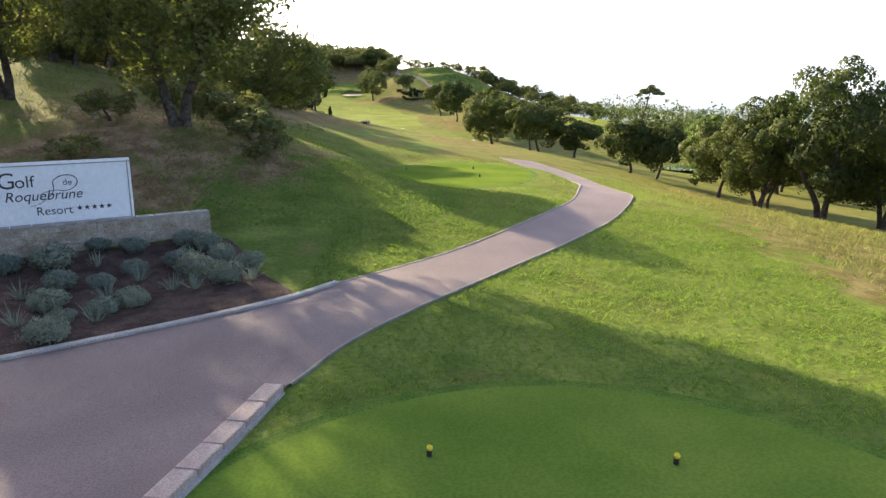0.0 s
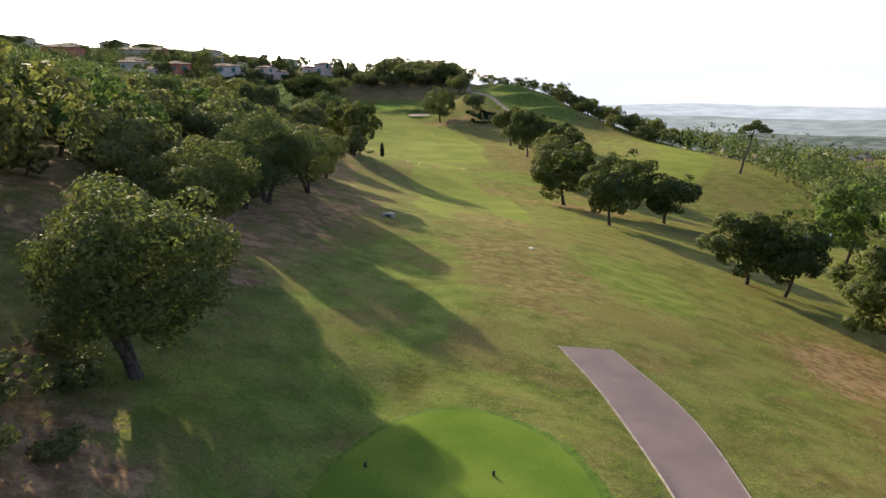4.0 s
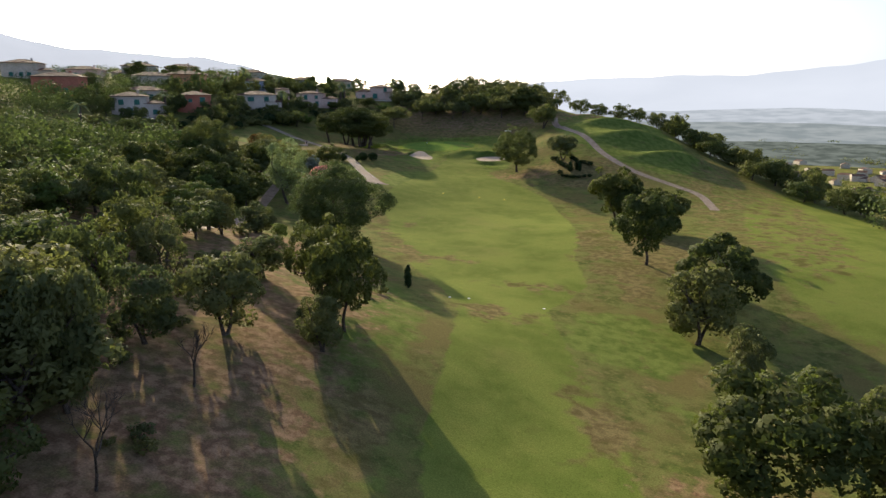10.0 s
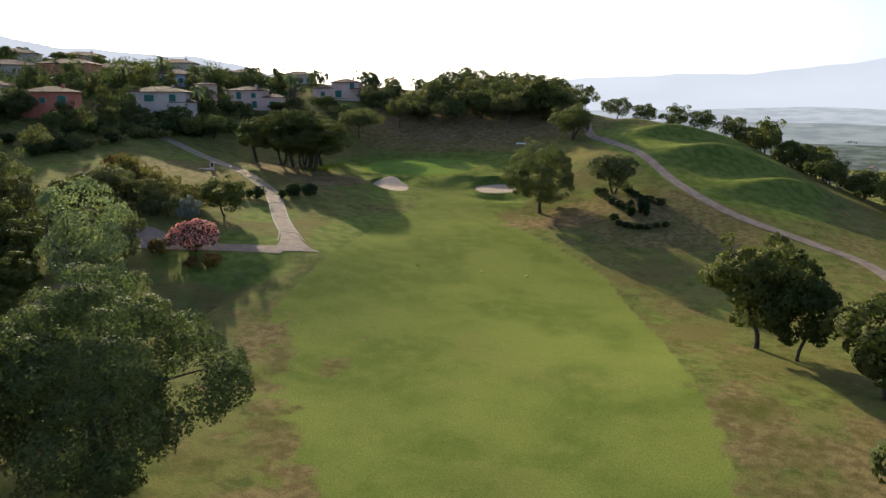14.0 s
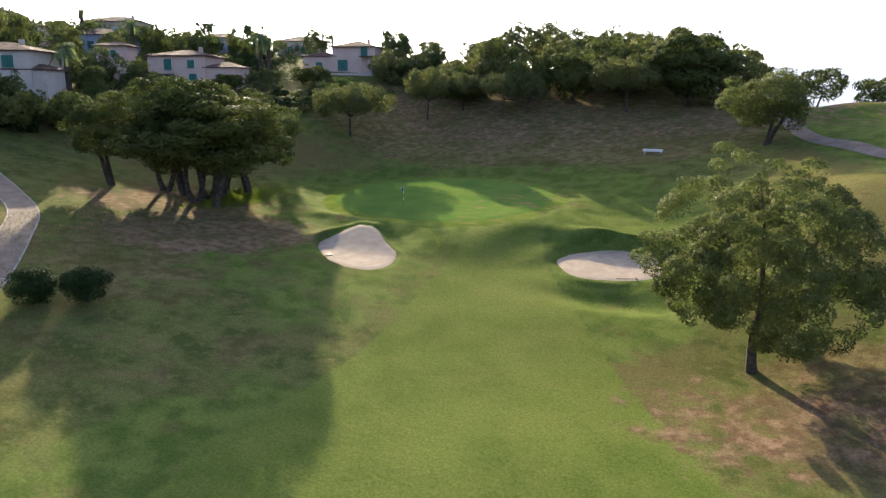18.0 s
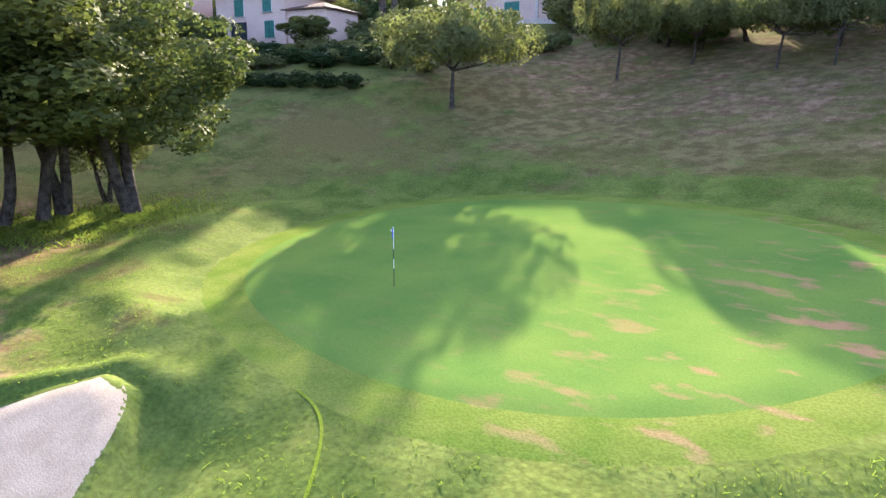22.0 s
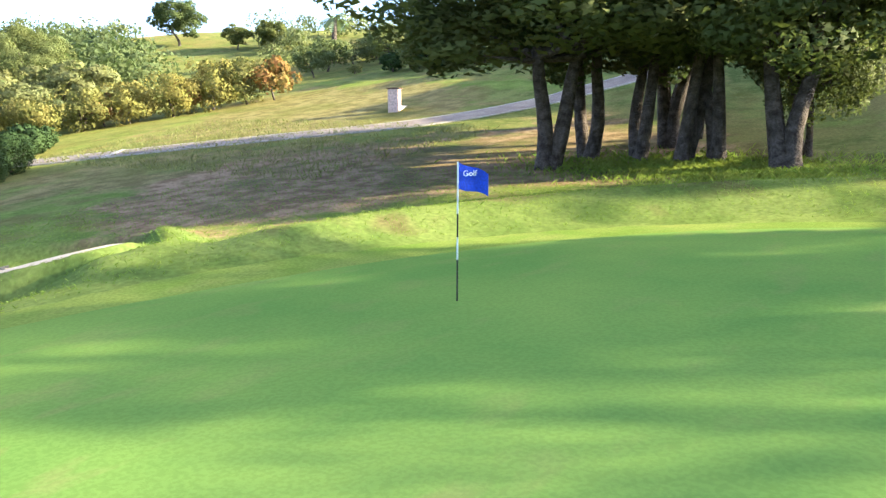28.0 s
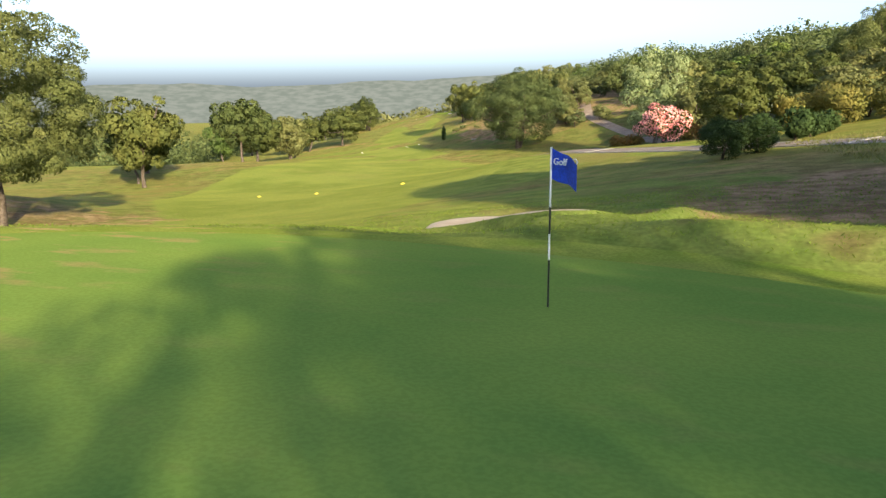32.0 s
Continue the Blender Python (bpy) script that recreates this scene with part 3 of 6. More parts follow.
def sheet(name, rim, mat, lift, label, category, rings=10, kind="structure"):
    """A surface laid on the land inside a closed rim."""
    rim = np.array(rim)
    mid = rim.mean(0)
    n = len(rim)
    pts = np.concatenate([mid[None], *[mid + (rim - mid) * (k + 1) / rings for k in range(rings)]])
    z = ground(pts[:, 0], pts[:, 1]) + lift
    z[-n:] -= lift * 1.2
    faces = [(0, 1 + i, 1 + (i + 1) % n) for i in range(n)]
    for k in range(rings - 1):
        o, u = 1 + k * n, 1 + (k + 1) * n
        faces += [(o + i, u + i, u + (i + 1) % n, o + (i + 1) % n) for i in range(n)]
    ob = new(name, build(name, np.c_[pts, z], faces, mat, True))
    return tagged(ob, label, category, kind=kind)


def rim(cx, cy, rx, ry, turn, wobble=0.04, seed=1, n=96):
    r = random.Random(seed)
    waves = [(k, r.uniform(0, 6.28), r.uniform(0.3, 1) * wobble / k ** 0.5) for k in (2, 3, 4, 5)]
    c, s = math.cos(radians(turn)), math.sin(radians(turn))
    out = []
    for i in range(n):
        t = 2 * math.pi * i / n
        w = 1 + sum(v * math.sin(k * t + p) for k, p, v in waves)
        u, v = rx * w * math.cos(t), ry * w * math.sin(t)
        out.append((cx + u * c - v * s, cy + u * s + v * c))
    return out


def strip(name, one, two, mat, lift, label, category, n=120, across=6):
    """A road between two edge lines, laid on the land."""
    p, q = spread(one, n), spread(two, n)
    pts = np.concatenate([p + (q - p) * k / across for k in range(across + 1)])
    z = ground(pts[:, 0], pts[:, 1]) + lift
    faces = [(k * n + i, k * n + i + 1, (k + 1) * n + i + 1, (k + 1) * n + i) for k in range(across) for i in range(n - 1)]
    return tagged(new(name, build(name, np.c_[pts, z], faces, mat, True)), label, category, kind="structure")


def both_sides(line, width):
    p = np.array(line, float)
    d = np.gradient(p, axis=0)
    d /= np.linalg.norm(d, axis=1)[:, None]
    w = np.broadcast_to(np.asarray(width, float), (len(p),))[:, None] / 2
    o = np.stack([-d[:, 1], d[:, 0]], 1) * w
    return p + o, p - o


def edging(name, line, width, height, label, mat=None, n=160):
    """A low kerb along a line."""
    p = spread(line, n)
    a0, b0 = both_sides(p, width)
    z = np.maximum(ground(a0[:, 0], a0[:, 1]), ground(b0[:, 0], b0[:, 1]))
    v = np.concatenate([np.c_[a0, z - 0.1], np.c_[a0, z + height - 0.015], np.c_[a0 + (p - a0) * 0.25, z + height], np.c_[b0 + (p - b0) * 0.25, z + height], np.c_[b0, z + height - 0.015], np.c_[b0, z - 0.1]])
    f = [(k * n + i, k * n + i + 1, (k + 1) * n + i + 1, (k + 1) * n + i) for k in range(5) for i in range(n - 1)]
    return tagged(new(name, build(name, v, f, mat or KERB)), label, "kerb", kind="structure")


ROAD_WEST = [(-26, 2), (-15, 7), (-7.6, 12.8), (-3.6, 16), (-2.2, 17.6), (0.7, 20.6), (3.3, 24.5), (5.7, 29.3), (7, 34.2), (7.8, 38.5), (7.6, 44.5), (6.5, 50.3), (5, 54.8)]
ROAD_EAST = [(-14, -10), (-5.5, -4), (-3, 8.2), (-2.2, 11.9), (-1.2, 14.2), (1.7, 18.4), (4.3, 22.1), (6.9, 26.6), (9.2, 32.8), (10.2, 37.3), (10.4, 42.8), (9.9, 49.5), (7.6, 55.6)]
strip("road", ROAD_WEST, ROAD_EAST, ASPHALT, 0.04, "reddish asphalt cart road curving past the tee", "road", 200, 10)
edging("kerb_bed", ROAD_WEST[1:5], 0.2, 0.1, "pale concrete kerb along the planting bed", KERB)
edging("kerb_west", ROAD_WEST[4:], 0.08, 0.05, "dull concrete kerb along the cart road", ROADKERB)
edging("kerb_east", ROAD_EAST[3:], 0.07, 0.045, "dull concrete kerb along the cart road", ROADKERB)
sheet("tee_lower", rim(1.9, 6.4, 5.3, 5.6, 0, 0.02, 3), TEE, 0.04, "closely mown tee beside the cart road", "tee")
sheet("tee_ring_upper", rim(1.4, 39.9, 4.36, 6.86, 3, 0.02, 4), DARKTURF, 0.022, "ring of longer dark turf round the tee", "fringe", 8)
sheet("tee_ring_lower", rim(1.9, 6.4, 5.48, 5.78, 0, 0.02, 3), DARKTURF, 0.022, "ring of longer dark turf round the tee", "fringe", 8)
sheet("tee_upper", rim(1.4, 39.9, 4.2, 6.7, 3, 0.02, 4), TEE, 0.04, "oval closely mown tee in the rough", "tee")
sheet("collar", rim(-52.5, 303.3, 13.6, 10.9, -12, 0.03, 5), COLLAR, 0.06, "fringe of longer turf round the putting green", "fringe", 14)
sheet("putting_green", rim(-52.5, 303.3, 12.55, 9.85, -12, 0.025, 5), PUTT, 0.1, "smooth putting green with pale worn patches", "green", 14)
sheet("bunker_west", spread([*WEST_SAND, WEST_SAND[0]], 97)[:-1], SAND, 0.06, "pale sand bunker with a raked floor", "bunker", 12)
sheet("bunker_east", rim(-33.7, 289.7, 4.15, 3.6, 10, 0.07, 7), SAND, 0.04, "pale sand bunker below a grass lip", "bunker", 12)
strip("mowing_line", *both_sides(spread([(-51.7, 292.3), (-50.7, 292), (-49.7, 291.3), (-48.5, 289.9), (-47.3, 288.0)], 40), 0.07), LIMETURF, 0.02, "thin bright mowing line in the turf beside the bunker", "turf line", 40, 2)
PATH_NORTH = [(-51.2, 235.6), (-53.2, 239.4), (-55.3, 243.2), (-59.1, 249.2), (-65, 259.6), (-69, 265.5), (-75, 272.5), (-80.6, 278.2), (-87.5, 282.2), (-92, 284.2), (-96.5, 286.4), (-101, 288), (-108, 288.6)]
strip("cart_path", *both_sides(spread(PATH_NORTH, 60), np.interp(np.arange(60), [0, 1, 2.4, 4.5, 60], [6.4, 4.6, 3.0, 2.3, 2.2])), GRAVEL, 0.05, "pinkish gravel cart path beside the green", "path")
for side, line in zip(("west", "east"), both_sides(spread(PATH_NORTH[1:], 80), np.interp(np.arange(80), [0, 2, 5, 80], [3.4, 2.8, 2.3, 2.2]))):
    edging("path_kerb_" + side, line, 0.1, 0.065, "narrow pale concrete edge along the cart path", KERB, 200)
strip("side_path", *both_sides(spread([(-52.5, 235.4), (-60.4, 233.1), (-66, 231.6), (-71, 231.6), (-79, 231.5)], 40), np.interp(np.arange(40), [0, 10, 18, 26, 40], [2.8, 2.4, 3.4, 7.6, 8.4])), GRAVEL, 0.055, "pinkish gravel side path past the flowering shrubs", "path")
strip("ridge_path", *both_sides(spread([(22, 243), (20.5, 257), (15, 264), (5.3, 272.6), (-1.4, 282.2), (-5.5, 292), (-10.4, 302), (-16.6, 317.7), (-19, 335)], 60), 2.0), GRAVEL, 0.06, "pale gravel path climbing the grassy ridge", "path")
strip("wood_path", *both_sides(spread([(-70, 228), (-66, 212), (-62, 198), (-57, 184), (-53, 172), (-52, 160)], 40), 2.0), GRAVEL, 0.06, "pale gravel path through the wood", "path")


# ---- distance ----
def ridge(name, radius, yaws, heights, foot, mat, label, n=160):
    """A far range of hills on an arc: yaw is degrees to the west of north."""
    y = np.linspace(yaws[0], yaws[-1], n)
    h = np.interp(y, *zip(*sorted(zip(yaws, heights))))
    r = random.Random(int(radius))
    for k in (7, 15, 31, 63):
        h = h + (h - foot) * 0.25 / k ** 0.8 * np.sin(np.radians(y) * k * 1.7 + r.uniform(0, 6))
    a = np.radians(y)
    ring = np.stack([-np.sin(a), np.cos(a)], 1)
    lo, hi = np.c_[ring * radius * 0.8, np.full(n, foot)], np.c_[ring * radius, h]
    f = [(i, n + i, n + i + 1, i + 1) for i in range(n - 1)]
    ob = new(name, build(name, np.concatenate([lo, hi]), f, mat, True))
    ob.location = (-20, 150, 0)
    return tagged(ob, label, "hills", kind="structure")


# haze of these ranges is painted: pale, self-lit colours
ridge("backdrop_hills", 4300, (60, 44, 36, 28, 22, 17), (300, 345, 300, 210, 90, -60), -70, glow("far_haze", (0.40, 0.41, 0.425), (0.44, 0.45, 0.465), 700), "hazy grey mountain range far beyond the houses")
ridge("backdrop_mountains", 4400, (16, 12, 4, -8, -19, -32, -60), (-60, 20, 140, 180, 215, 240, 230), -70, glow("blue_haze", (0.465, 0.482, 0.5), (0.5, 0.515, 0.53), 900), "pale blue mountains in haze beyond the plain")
# each farther plain layer glows paler, to stand for haze
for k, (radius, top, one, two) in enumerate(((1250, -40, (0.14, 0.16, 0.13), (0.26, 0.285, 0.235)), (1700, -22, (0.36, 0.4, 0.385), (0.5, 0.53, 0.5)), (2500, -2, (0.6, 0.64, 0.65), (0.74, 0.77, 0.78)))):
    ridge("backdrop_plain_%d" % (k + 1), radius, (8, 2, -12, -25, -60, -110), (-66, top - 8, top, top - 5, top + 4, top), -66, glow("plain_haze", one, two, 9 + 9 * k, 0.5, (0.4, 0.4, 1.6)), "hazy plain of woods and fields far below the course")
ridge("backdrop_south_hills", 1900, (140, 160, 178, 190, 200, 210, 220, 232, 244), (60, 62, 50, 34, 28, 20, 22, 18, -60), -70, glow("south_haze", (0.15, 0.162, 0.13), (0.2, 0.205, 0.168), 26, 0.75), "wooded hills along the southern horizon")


# ---- trees ----
def tube(pts, radii, sides=7):
    """Vertices and faces of a tapering limb."""
    v, f = [], []
    pts = [Vector(p) for p in pts]
    for i, (p, r) in enumerate(zip(pts, radii)):
        d = (pts[min(i + 1, len(pts) - 1)] - pts[max(i - 1, 0)]).normalized()
        u = d.orthogonal().normalized() if i == 0 else (u - d * u.dot(d)).normalized()
        w = d.cross(u)
        v += [p + (u * math.cos(2 * math.pi * k / sides) + w * math.sin(2 * math.pi * k / sides)) * r for k in range(sides)]
    for i in range(len(pts) - 1):
        f += [(i * sides + k, i * sides + (k + 1) % sides, (i + 1) * sides + (k + 1) % sides, (i + 1) * sides + k) for k in range(sides)]
    f.append(tuple(range((len(pts) - 1) * sides, len(pts) * sides)))
    return v, f


def join(*pieces):
    v, f = [], []
    for pv, pf in pieces:
        o = len(v)
        v += list(pv)
        f += [tuple(i + o for i in face) for face in pf]
    return v, f


def leaves(centres, radii, count, size, rng, out=None, squash=0.8, sides=4):
    """Small pointed leaves on the skins of the clumps; out: the middle from which the crown looks away."""
    n = len(centres)
    w = np.array(radii) ** 2
    pick = rng.choice(n, count, p=w / w.sum())
    d = rng.normal(size=(count, 3))
    d /= np.linalg.norm(d, axis=1)[:, None]
    c, r = np.array(centres)[pick], np.array(radii)[pick]
    if out is not None:
        o = c - out
        o /= np.linalg.norm(o, axis=1)[:, None] + 1e-6
        d = d + o * 0.55 + (0, 0, 0.12)
        d /= np.linalg.norm(d, axis=1)[:, None]
    p = c + d * (r * rng.uniform(0.72, 1.08, count))[:, None] * (1, 1, squash)
    nrm = d + rng.normal(size=(count, 3)) * 0.55
    nrm /= np.linalg.norm(nrm, axis=1)[:, None]
    a0 = np.cross(nrm, rng.normal(size=(count, 3)))
    a0 /= np.linalg.norm(a0, axis=1)[:, None] + 1e-9
    b0 = np.cross(nrm, a0)
    s = (size * rng.uniform(0.6, 1.3, count))[:, None]
    q = np.stack([p - a0 * s, p - b0 * s * 0.55 + nrm * s * 0.1, p + a0 * s, p + b0 * s * 0.55 + nrm * s * 0.1], 1)
    if sides == 3:
        q = np.stack([p - a0 * s * 0.8 - b0 * s * 0.45, p + a0 * s * 0.8 - b0 * s * 0.35, p + b0 * s * 0.75 + nrm * s * 0.12], 1)
    soft_n = d * 0.85 + nrm * 0.32
    soft_n /= np.linalg.norm(soft_n, axis=1)[:, None]
    flip = (np.cross(q[:, 1] - q[:, 0], q[:, 2] - q[:, 0]) * nrm).sum(1) < 0
    q[flip] = q[flip][:, ::-1]
    return np.c_[q.reshape(-1, 3), np.repeat(soft_n, q.shape[1], 0)]


def leaf_mesh(name, q, mat, sides=4):
    """Loose leaves as one mesh; where given, their normals follow the roundness of the clumps."""
    n = len(q) // sides
    me = bpy.data.meshes.new(name)
    me.vertices.add(len(q))
    me.vertices.foreach_set("co", q[:, :3].astype(np.float32).ravel())
    me.loops.add(len(q))
    me.loops.foreach_set("vertex_index", np.arange(len(q), dtype=np.int32))
    me.polygons.add(n)
    me.polygons.foreach_set("loop_start", np.arange(0, len(q), sides, dtype=np.int32))
    me.update(calc_edges=True)
    if q.shape[1] == 6:
        me.shade_smooth()
        bend_n = me.attributes.new("custom_normal", "FLOAT_VECTOR", "POINT")
        bend_n.data.foreach_set("vector", q[:, 3:].astype(np.float32).ravel())
    me.materials.append(mat)
    return me


def crown_clumps(rng, r, low, high, n, gap=0.0, size=(0.2, 0.36), flat=0.0):
    """Clumps over a broad uneven crown of radius r between two heights."""
    mid, half = (low + high) / 2, (high - low) / 2
    cs, rs = [], []
    ph = rng.uniform(0, 6.28, 6)
    while len(cs) < n:
        d = rng.normal(size=3)
        d /= np.linalg.norm(d)
        if d[2] < -0.9 or rng.random() < gap:
            continue
        a0 = math.atan2(d[1], d[0])
        lump = 0.97 + 0.12 * math.sin(2 * a0 + ph[0]) + 0.1 * math.sin(3 * a0 + ph[1] + 2 * d[2]) + 0.07 * math.sin(5 * d[2] + ph[2])
        k = lump * rng.uniform(0.8, 1.12) if rng.random() < 0.8 else rng.uniform(0.3, 0.7)
        rad = r * rng.uniform(*size)
        wide = 1.0 if d[2] > -0.2 else 0.85
        if flat and d[2] < 0:
            d[2] *= 1 - flat * 0.6
            wide = 1 / max(0.45, math.hypot(d[0], d[1])) ** flat
        if low < 0 and mid + d[2] * half * k < 0.5:
            continue
        cs.append((d[0] * (r - rad) * k * wide, d[1] * (r - rad) * k * wide, mid + d[2] * max(0.2, half - rad * 0.7) * k))
        rs.append(rad)
    return np.array(cs), np.array(rs)


def tree(name, place, r, h, seed, leaf, label, category="tree", mat=OAK, count=5000, clumps=44, base=0.28, stems=1, group="", lean=0.12, gap=0.0, sides=4, size=(0.2, 0.36), flat=0.0):
    """A broad tree: trunk or trunks with limbs, and a crown of leaves in clumps."""
    rng = np.random.default_rng(seed)
    ob = thing(name, place, label, category, group)
    cs, rs = crown_clumps(rng, r, h * base, h, clumps, gap, size, flat)
    out = np.array([0, 0, h * (base + 1) / 2 - h * 0.1])
    part("crown", leaf_mesh("crown", leaves(cs, rs, count, leaf, rng, out, 0.8, sides), mat, sides), None, ob)
    pieces = []
    thick = 0.02 * h + 0.03
    for s in range(stems):
        a0 = rng.uniform(0, 6.28)
        foot = np.array([math.cos(a0), math.sin(a0), 0]) * (0.0 if stems == 1 else 0.05 * r)
        high = h * max(base + 0.1, 0.4)
        top = foot + np.array([math.cos(a0) * lean * h, math.sin(a0) * lean * h, high])
        sway = rng.normal(size=2) * 0.012 * h
        line = [foot - (0, 0, 0.3)] + [foot + (top - foot) * u + (*(sway * math.sin(u * 5.2)), 0) for u in (0.0, 0.12, 0.3, 0.5, 0.75, 1.0)]
        pieces.append(tube(line, [thick * 1.5, thick * 1.25, thick * 1.02, thick * 0.92, thick * 0.84, thick * 0.72, thick * 0.55], 9))
        for k in range(5):
            goal = cs[rng.integers(len(cs))]
            knee = top * 0.45 + goal * 0.55 - (0, 0, 0.04 * h) + rng.normal(size=3) * 0.04 * h
            pieces.append(tube([top - (0, 0, 0.03 * h), knee, goal], [thick * 0.6, thick * 0.36, thick * 0.1], 5))
    v, f = join(*pieces)
    part("trunk", build("trunk", v, f, BARK, True), None, ob)
    return ob


def plant(proto, x, y, r, h, turn, group="", label=""):
    """A copy of a tree on the land at a radius and height."""
    wide, tall = r / proto["r"], h / proto["h"]
    m = pose(x, y, float(ground(x, y)) - 0.05, 0, 0, turn) @ Matrix.Diagonal((wide, wide, tall, 1))
    ob = copy_thing(proto["ob"], m)
    ob.matrix_basis = m
    if wide > 1.3:
        # a broad crown on a trunk that has not thickened as much
        for c in ob.children:
            if c.name.startswith("trunk"):
                c.matrix_basis = Matrix.Diagonal((1.3 / wide, 1.3 / wide, 1, 1))
    return tagged(ob, label, group=group)


def variety(name, seeds, r, h, **more):
    """Models of one kind of tree, kept for copying; the first place is used up by plant()."""
    return [dict(ob=tree(name, (0, 0, -400), r, h, s, **more), r=r, h=h) for s in seeds]
R = random.Random(5)
NEAR = variety("oak_tree", (11, 12, 13), 5.0, 10.5, sides=3, leaf=0.15, count=19000, clumps=80, base=0.17, label="broad evergreen oak with a dense rounded crown", stems=2)
LONE = variety("oak_tree", (17,), 6.4, 12.6, sides=3, leaf=0.085, count=100000, clumps=300, base=0.09, label="lone evergreen oak", lean=0.015, mat=OAK, size=(0.065, 0.165), gap=0.15)
DEEP = variety("oak_tree", (18, 19), 5.0, 10.5, sides=3, leaf=0.16, count=18000, clumps=90, base=0.14, label="tall dark evergreen oak", stems=2, mat=DARK, size=(0.14, 0.28))
TALL = variety("oak_tree", (14, 15, 16), 4.0, 11.0, sides=3, leaf=0.12, count=26000, clumps=120, base=0.16, flat=0.5, mat=DARK, size=(0.17, 0.3), label="tall evergreen oak with leaning dark stems in the grove", stems=2, lean=0.08)
MID = variety("oak_tree", (21, 22, 23, 24), 4.5, 9.0, sides=3, leaf=0.24, count=7500, clumps=58, base=0.12, label="broad evergreen oak with a dense dark crown", mat=DARK, size=(0.16, 0.3))
BANK = variety("oak_tree", (44, 45), 5.0, 6.6, sides=3, leaf=0.14, count=15000, clumps=100, base=0.27, flat=0.6, mat=CORK, size=(0.14, 0.26), label="grey-green oak with an open trunk on the dry bank", lean=0.06)
WIDE = variety("oak_tree", (25,), 8.0, 12.0, sides=3, leaf=0.12, count=64000, clumps=230, size=(0.08, 0.2), gap=0.2, base=0.07, label="broad evergreen oak", stems=2)
GREY = variety("oak_tree", (31, 32, 33), 4.0, 7.5, sides=3, leaf=0.22, count=6500, clumps=46, base=0.08, mat=CORK, label="grey-green evergreen oak on a dry slope", stems=2)
WOOD = variety("oak_tree", (35, 36, 37), 4.0, 6.5, sides=3, leaf=0.232, count=3300, clumps=46, size=(0.16, 0.32), base=0.05, mat=CORK, label="grey-green evergreen oak in a dense wood", stems=2)
WOODK = variety("oak_tree", (38, 39), 4.0, 6.5, sides=3, leaf=0.232, count=3300, clumps=46, size=(0.16, 0.32), base=0.05, mat=OAK, label="dark evergreen oak in a dense wood")
LIME = variety("tree", (41, 42), 4.0, 8.0, sides=3, leaf=0.24, count=4000, clumps=40, base=0.08, mat=FRESH, label="tree with fresh yellow-green leaves")
SHRUB = variety("bush", (51, 52, 53), 1.6, 2.4, sides=3, leaf=0.16, count=850, clumps=26, base=0.0, mat=CORK, label="rounded grey-green scrub bush", category="bush")
BOX = variety("bush", (54, 55), 1.3, 2.3, sides=3, leaf=0.14, count=1550, clumps=60, base=0.0, mat=HEDGE, label="clipped dark green bush beside the cart path", category="bush")
PALEBUSH = variety("bush", (58,), 1.6, 2.4, sides=3, leaf=0.15, count=1800, clumps=30, base=0.0, mat=SILVER, label="rounded silver-grey bush beside the cart path", category="bush")
BALL = variety("bush", (56, 57), 1.3, 2.3, leaf=0.045, count=14000, clumps=150, base=0.0, mat=HEDGE, label="clipped dark green bush beside the cart path", category="bush")
POPLAR = variety("tree", (61,), 4.0, 11.0, leaf=0.18, count=7000, clumps=60, base=0.04, mat=PALE, sides=3, label="pale silvery poplar beside the path", gap=0.1)
OLEANDER = variety("oleander", (63,), 2.4, 3.8, leaf=0.13, count=3000, clumps=30, base=0.0, mat=HEDGE, label="large oleander covered in pink blossom", category="shrub")
rng = np.random.default_rng(9)
for p, mat, n in ((OLEANDER[0], PINK, 3600),):
    cs, rs = crown_clumps(np.random.default_rng(63), 2.4, 0.0, 3.8, 30)
    part("blossom", leaf_mesh("blossom", leaves(cs, rs * 1.13, n, 0.12, rng, np.array([0, 0, 1.2])), mat), None, p["ob"], "pink blossom")
GOLDEN = variety("shrub", (68, 69), 2.4, 3.4, sides=3, leaf=0.12, count=3600, clumps=44, base=0.0, mat=GOLD, label="tall shrub with yellowish leaves and orange flowers", category="shrub")
SMOULDER = variety("shrub", (64, 65), 1.8, 2.2, leaf=0.12, count=1800, clumps=26, base=0.0, mat=RUST, label="low shrub with rust-red leaves and flowers", category="shrub")
HERB = variety("shrub", (66, 67), 0.5, 0.6, sides=3, leaf=0.027, count=5200, clumps=120, base=0.0, mat=SILVER, label="clipped silver-grey dome of santolina in dark mulch", category="shrub")
MODELS = [GOLDEN, BANK, PALEBUSH, DEEP, LONE, WIDE, NEAR, TALL, MID, GREY, WOOD, WOODK, LIME, SHRUB, BOX, BALL, POPLAR, OLEANDER, SMOULDER, HERB]


def stand(models, places, group, label=""):
    for x, y, r, h in places:
        plant(R.choice(models), x, y, r, h, R.uniform(0, 360), group, label)


stand(NEAR, [(-9.9, 29.3, 4.6, 8.0), (-9.2, 43.3, 3.7, 6.6), (-19.4, 34.2, 4.0, 8.6), (-13.9, 57.9, 3.4, 5.6)], "oaks on the bank by the tees", "evergreen oak on the bank above the tee")
stand(TALL, [(-71.45, 291.2, 7.5, 11), (-74, 291.8, 4.6, 11.8), (-74.1, 293.8, 4.2, 11.4), (-74, 295.4, 4.4, 11.6), (-74.6, 296.8, 4.2, 11.4), (-72.9, 299.4, 5.2, 10.8), (-77, 294, 4.6, 11.5), (-84, 291.7, 4.2, 9.5)], "grove beside the green")
plant(TALL[0], -79.6, 294.2, 4.4, 11.2, 40, "grove beside the green")
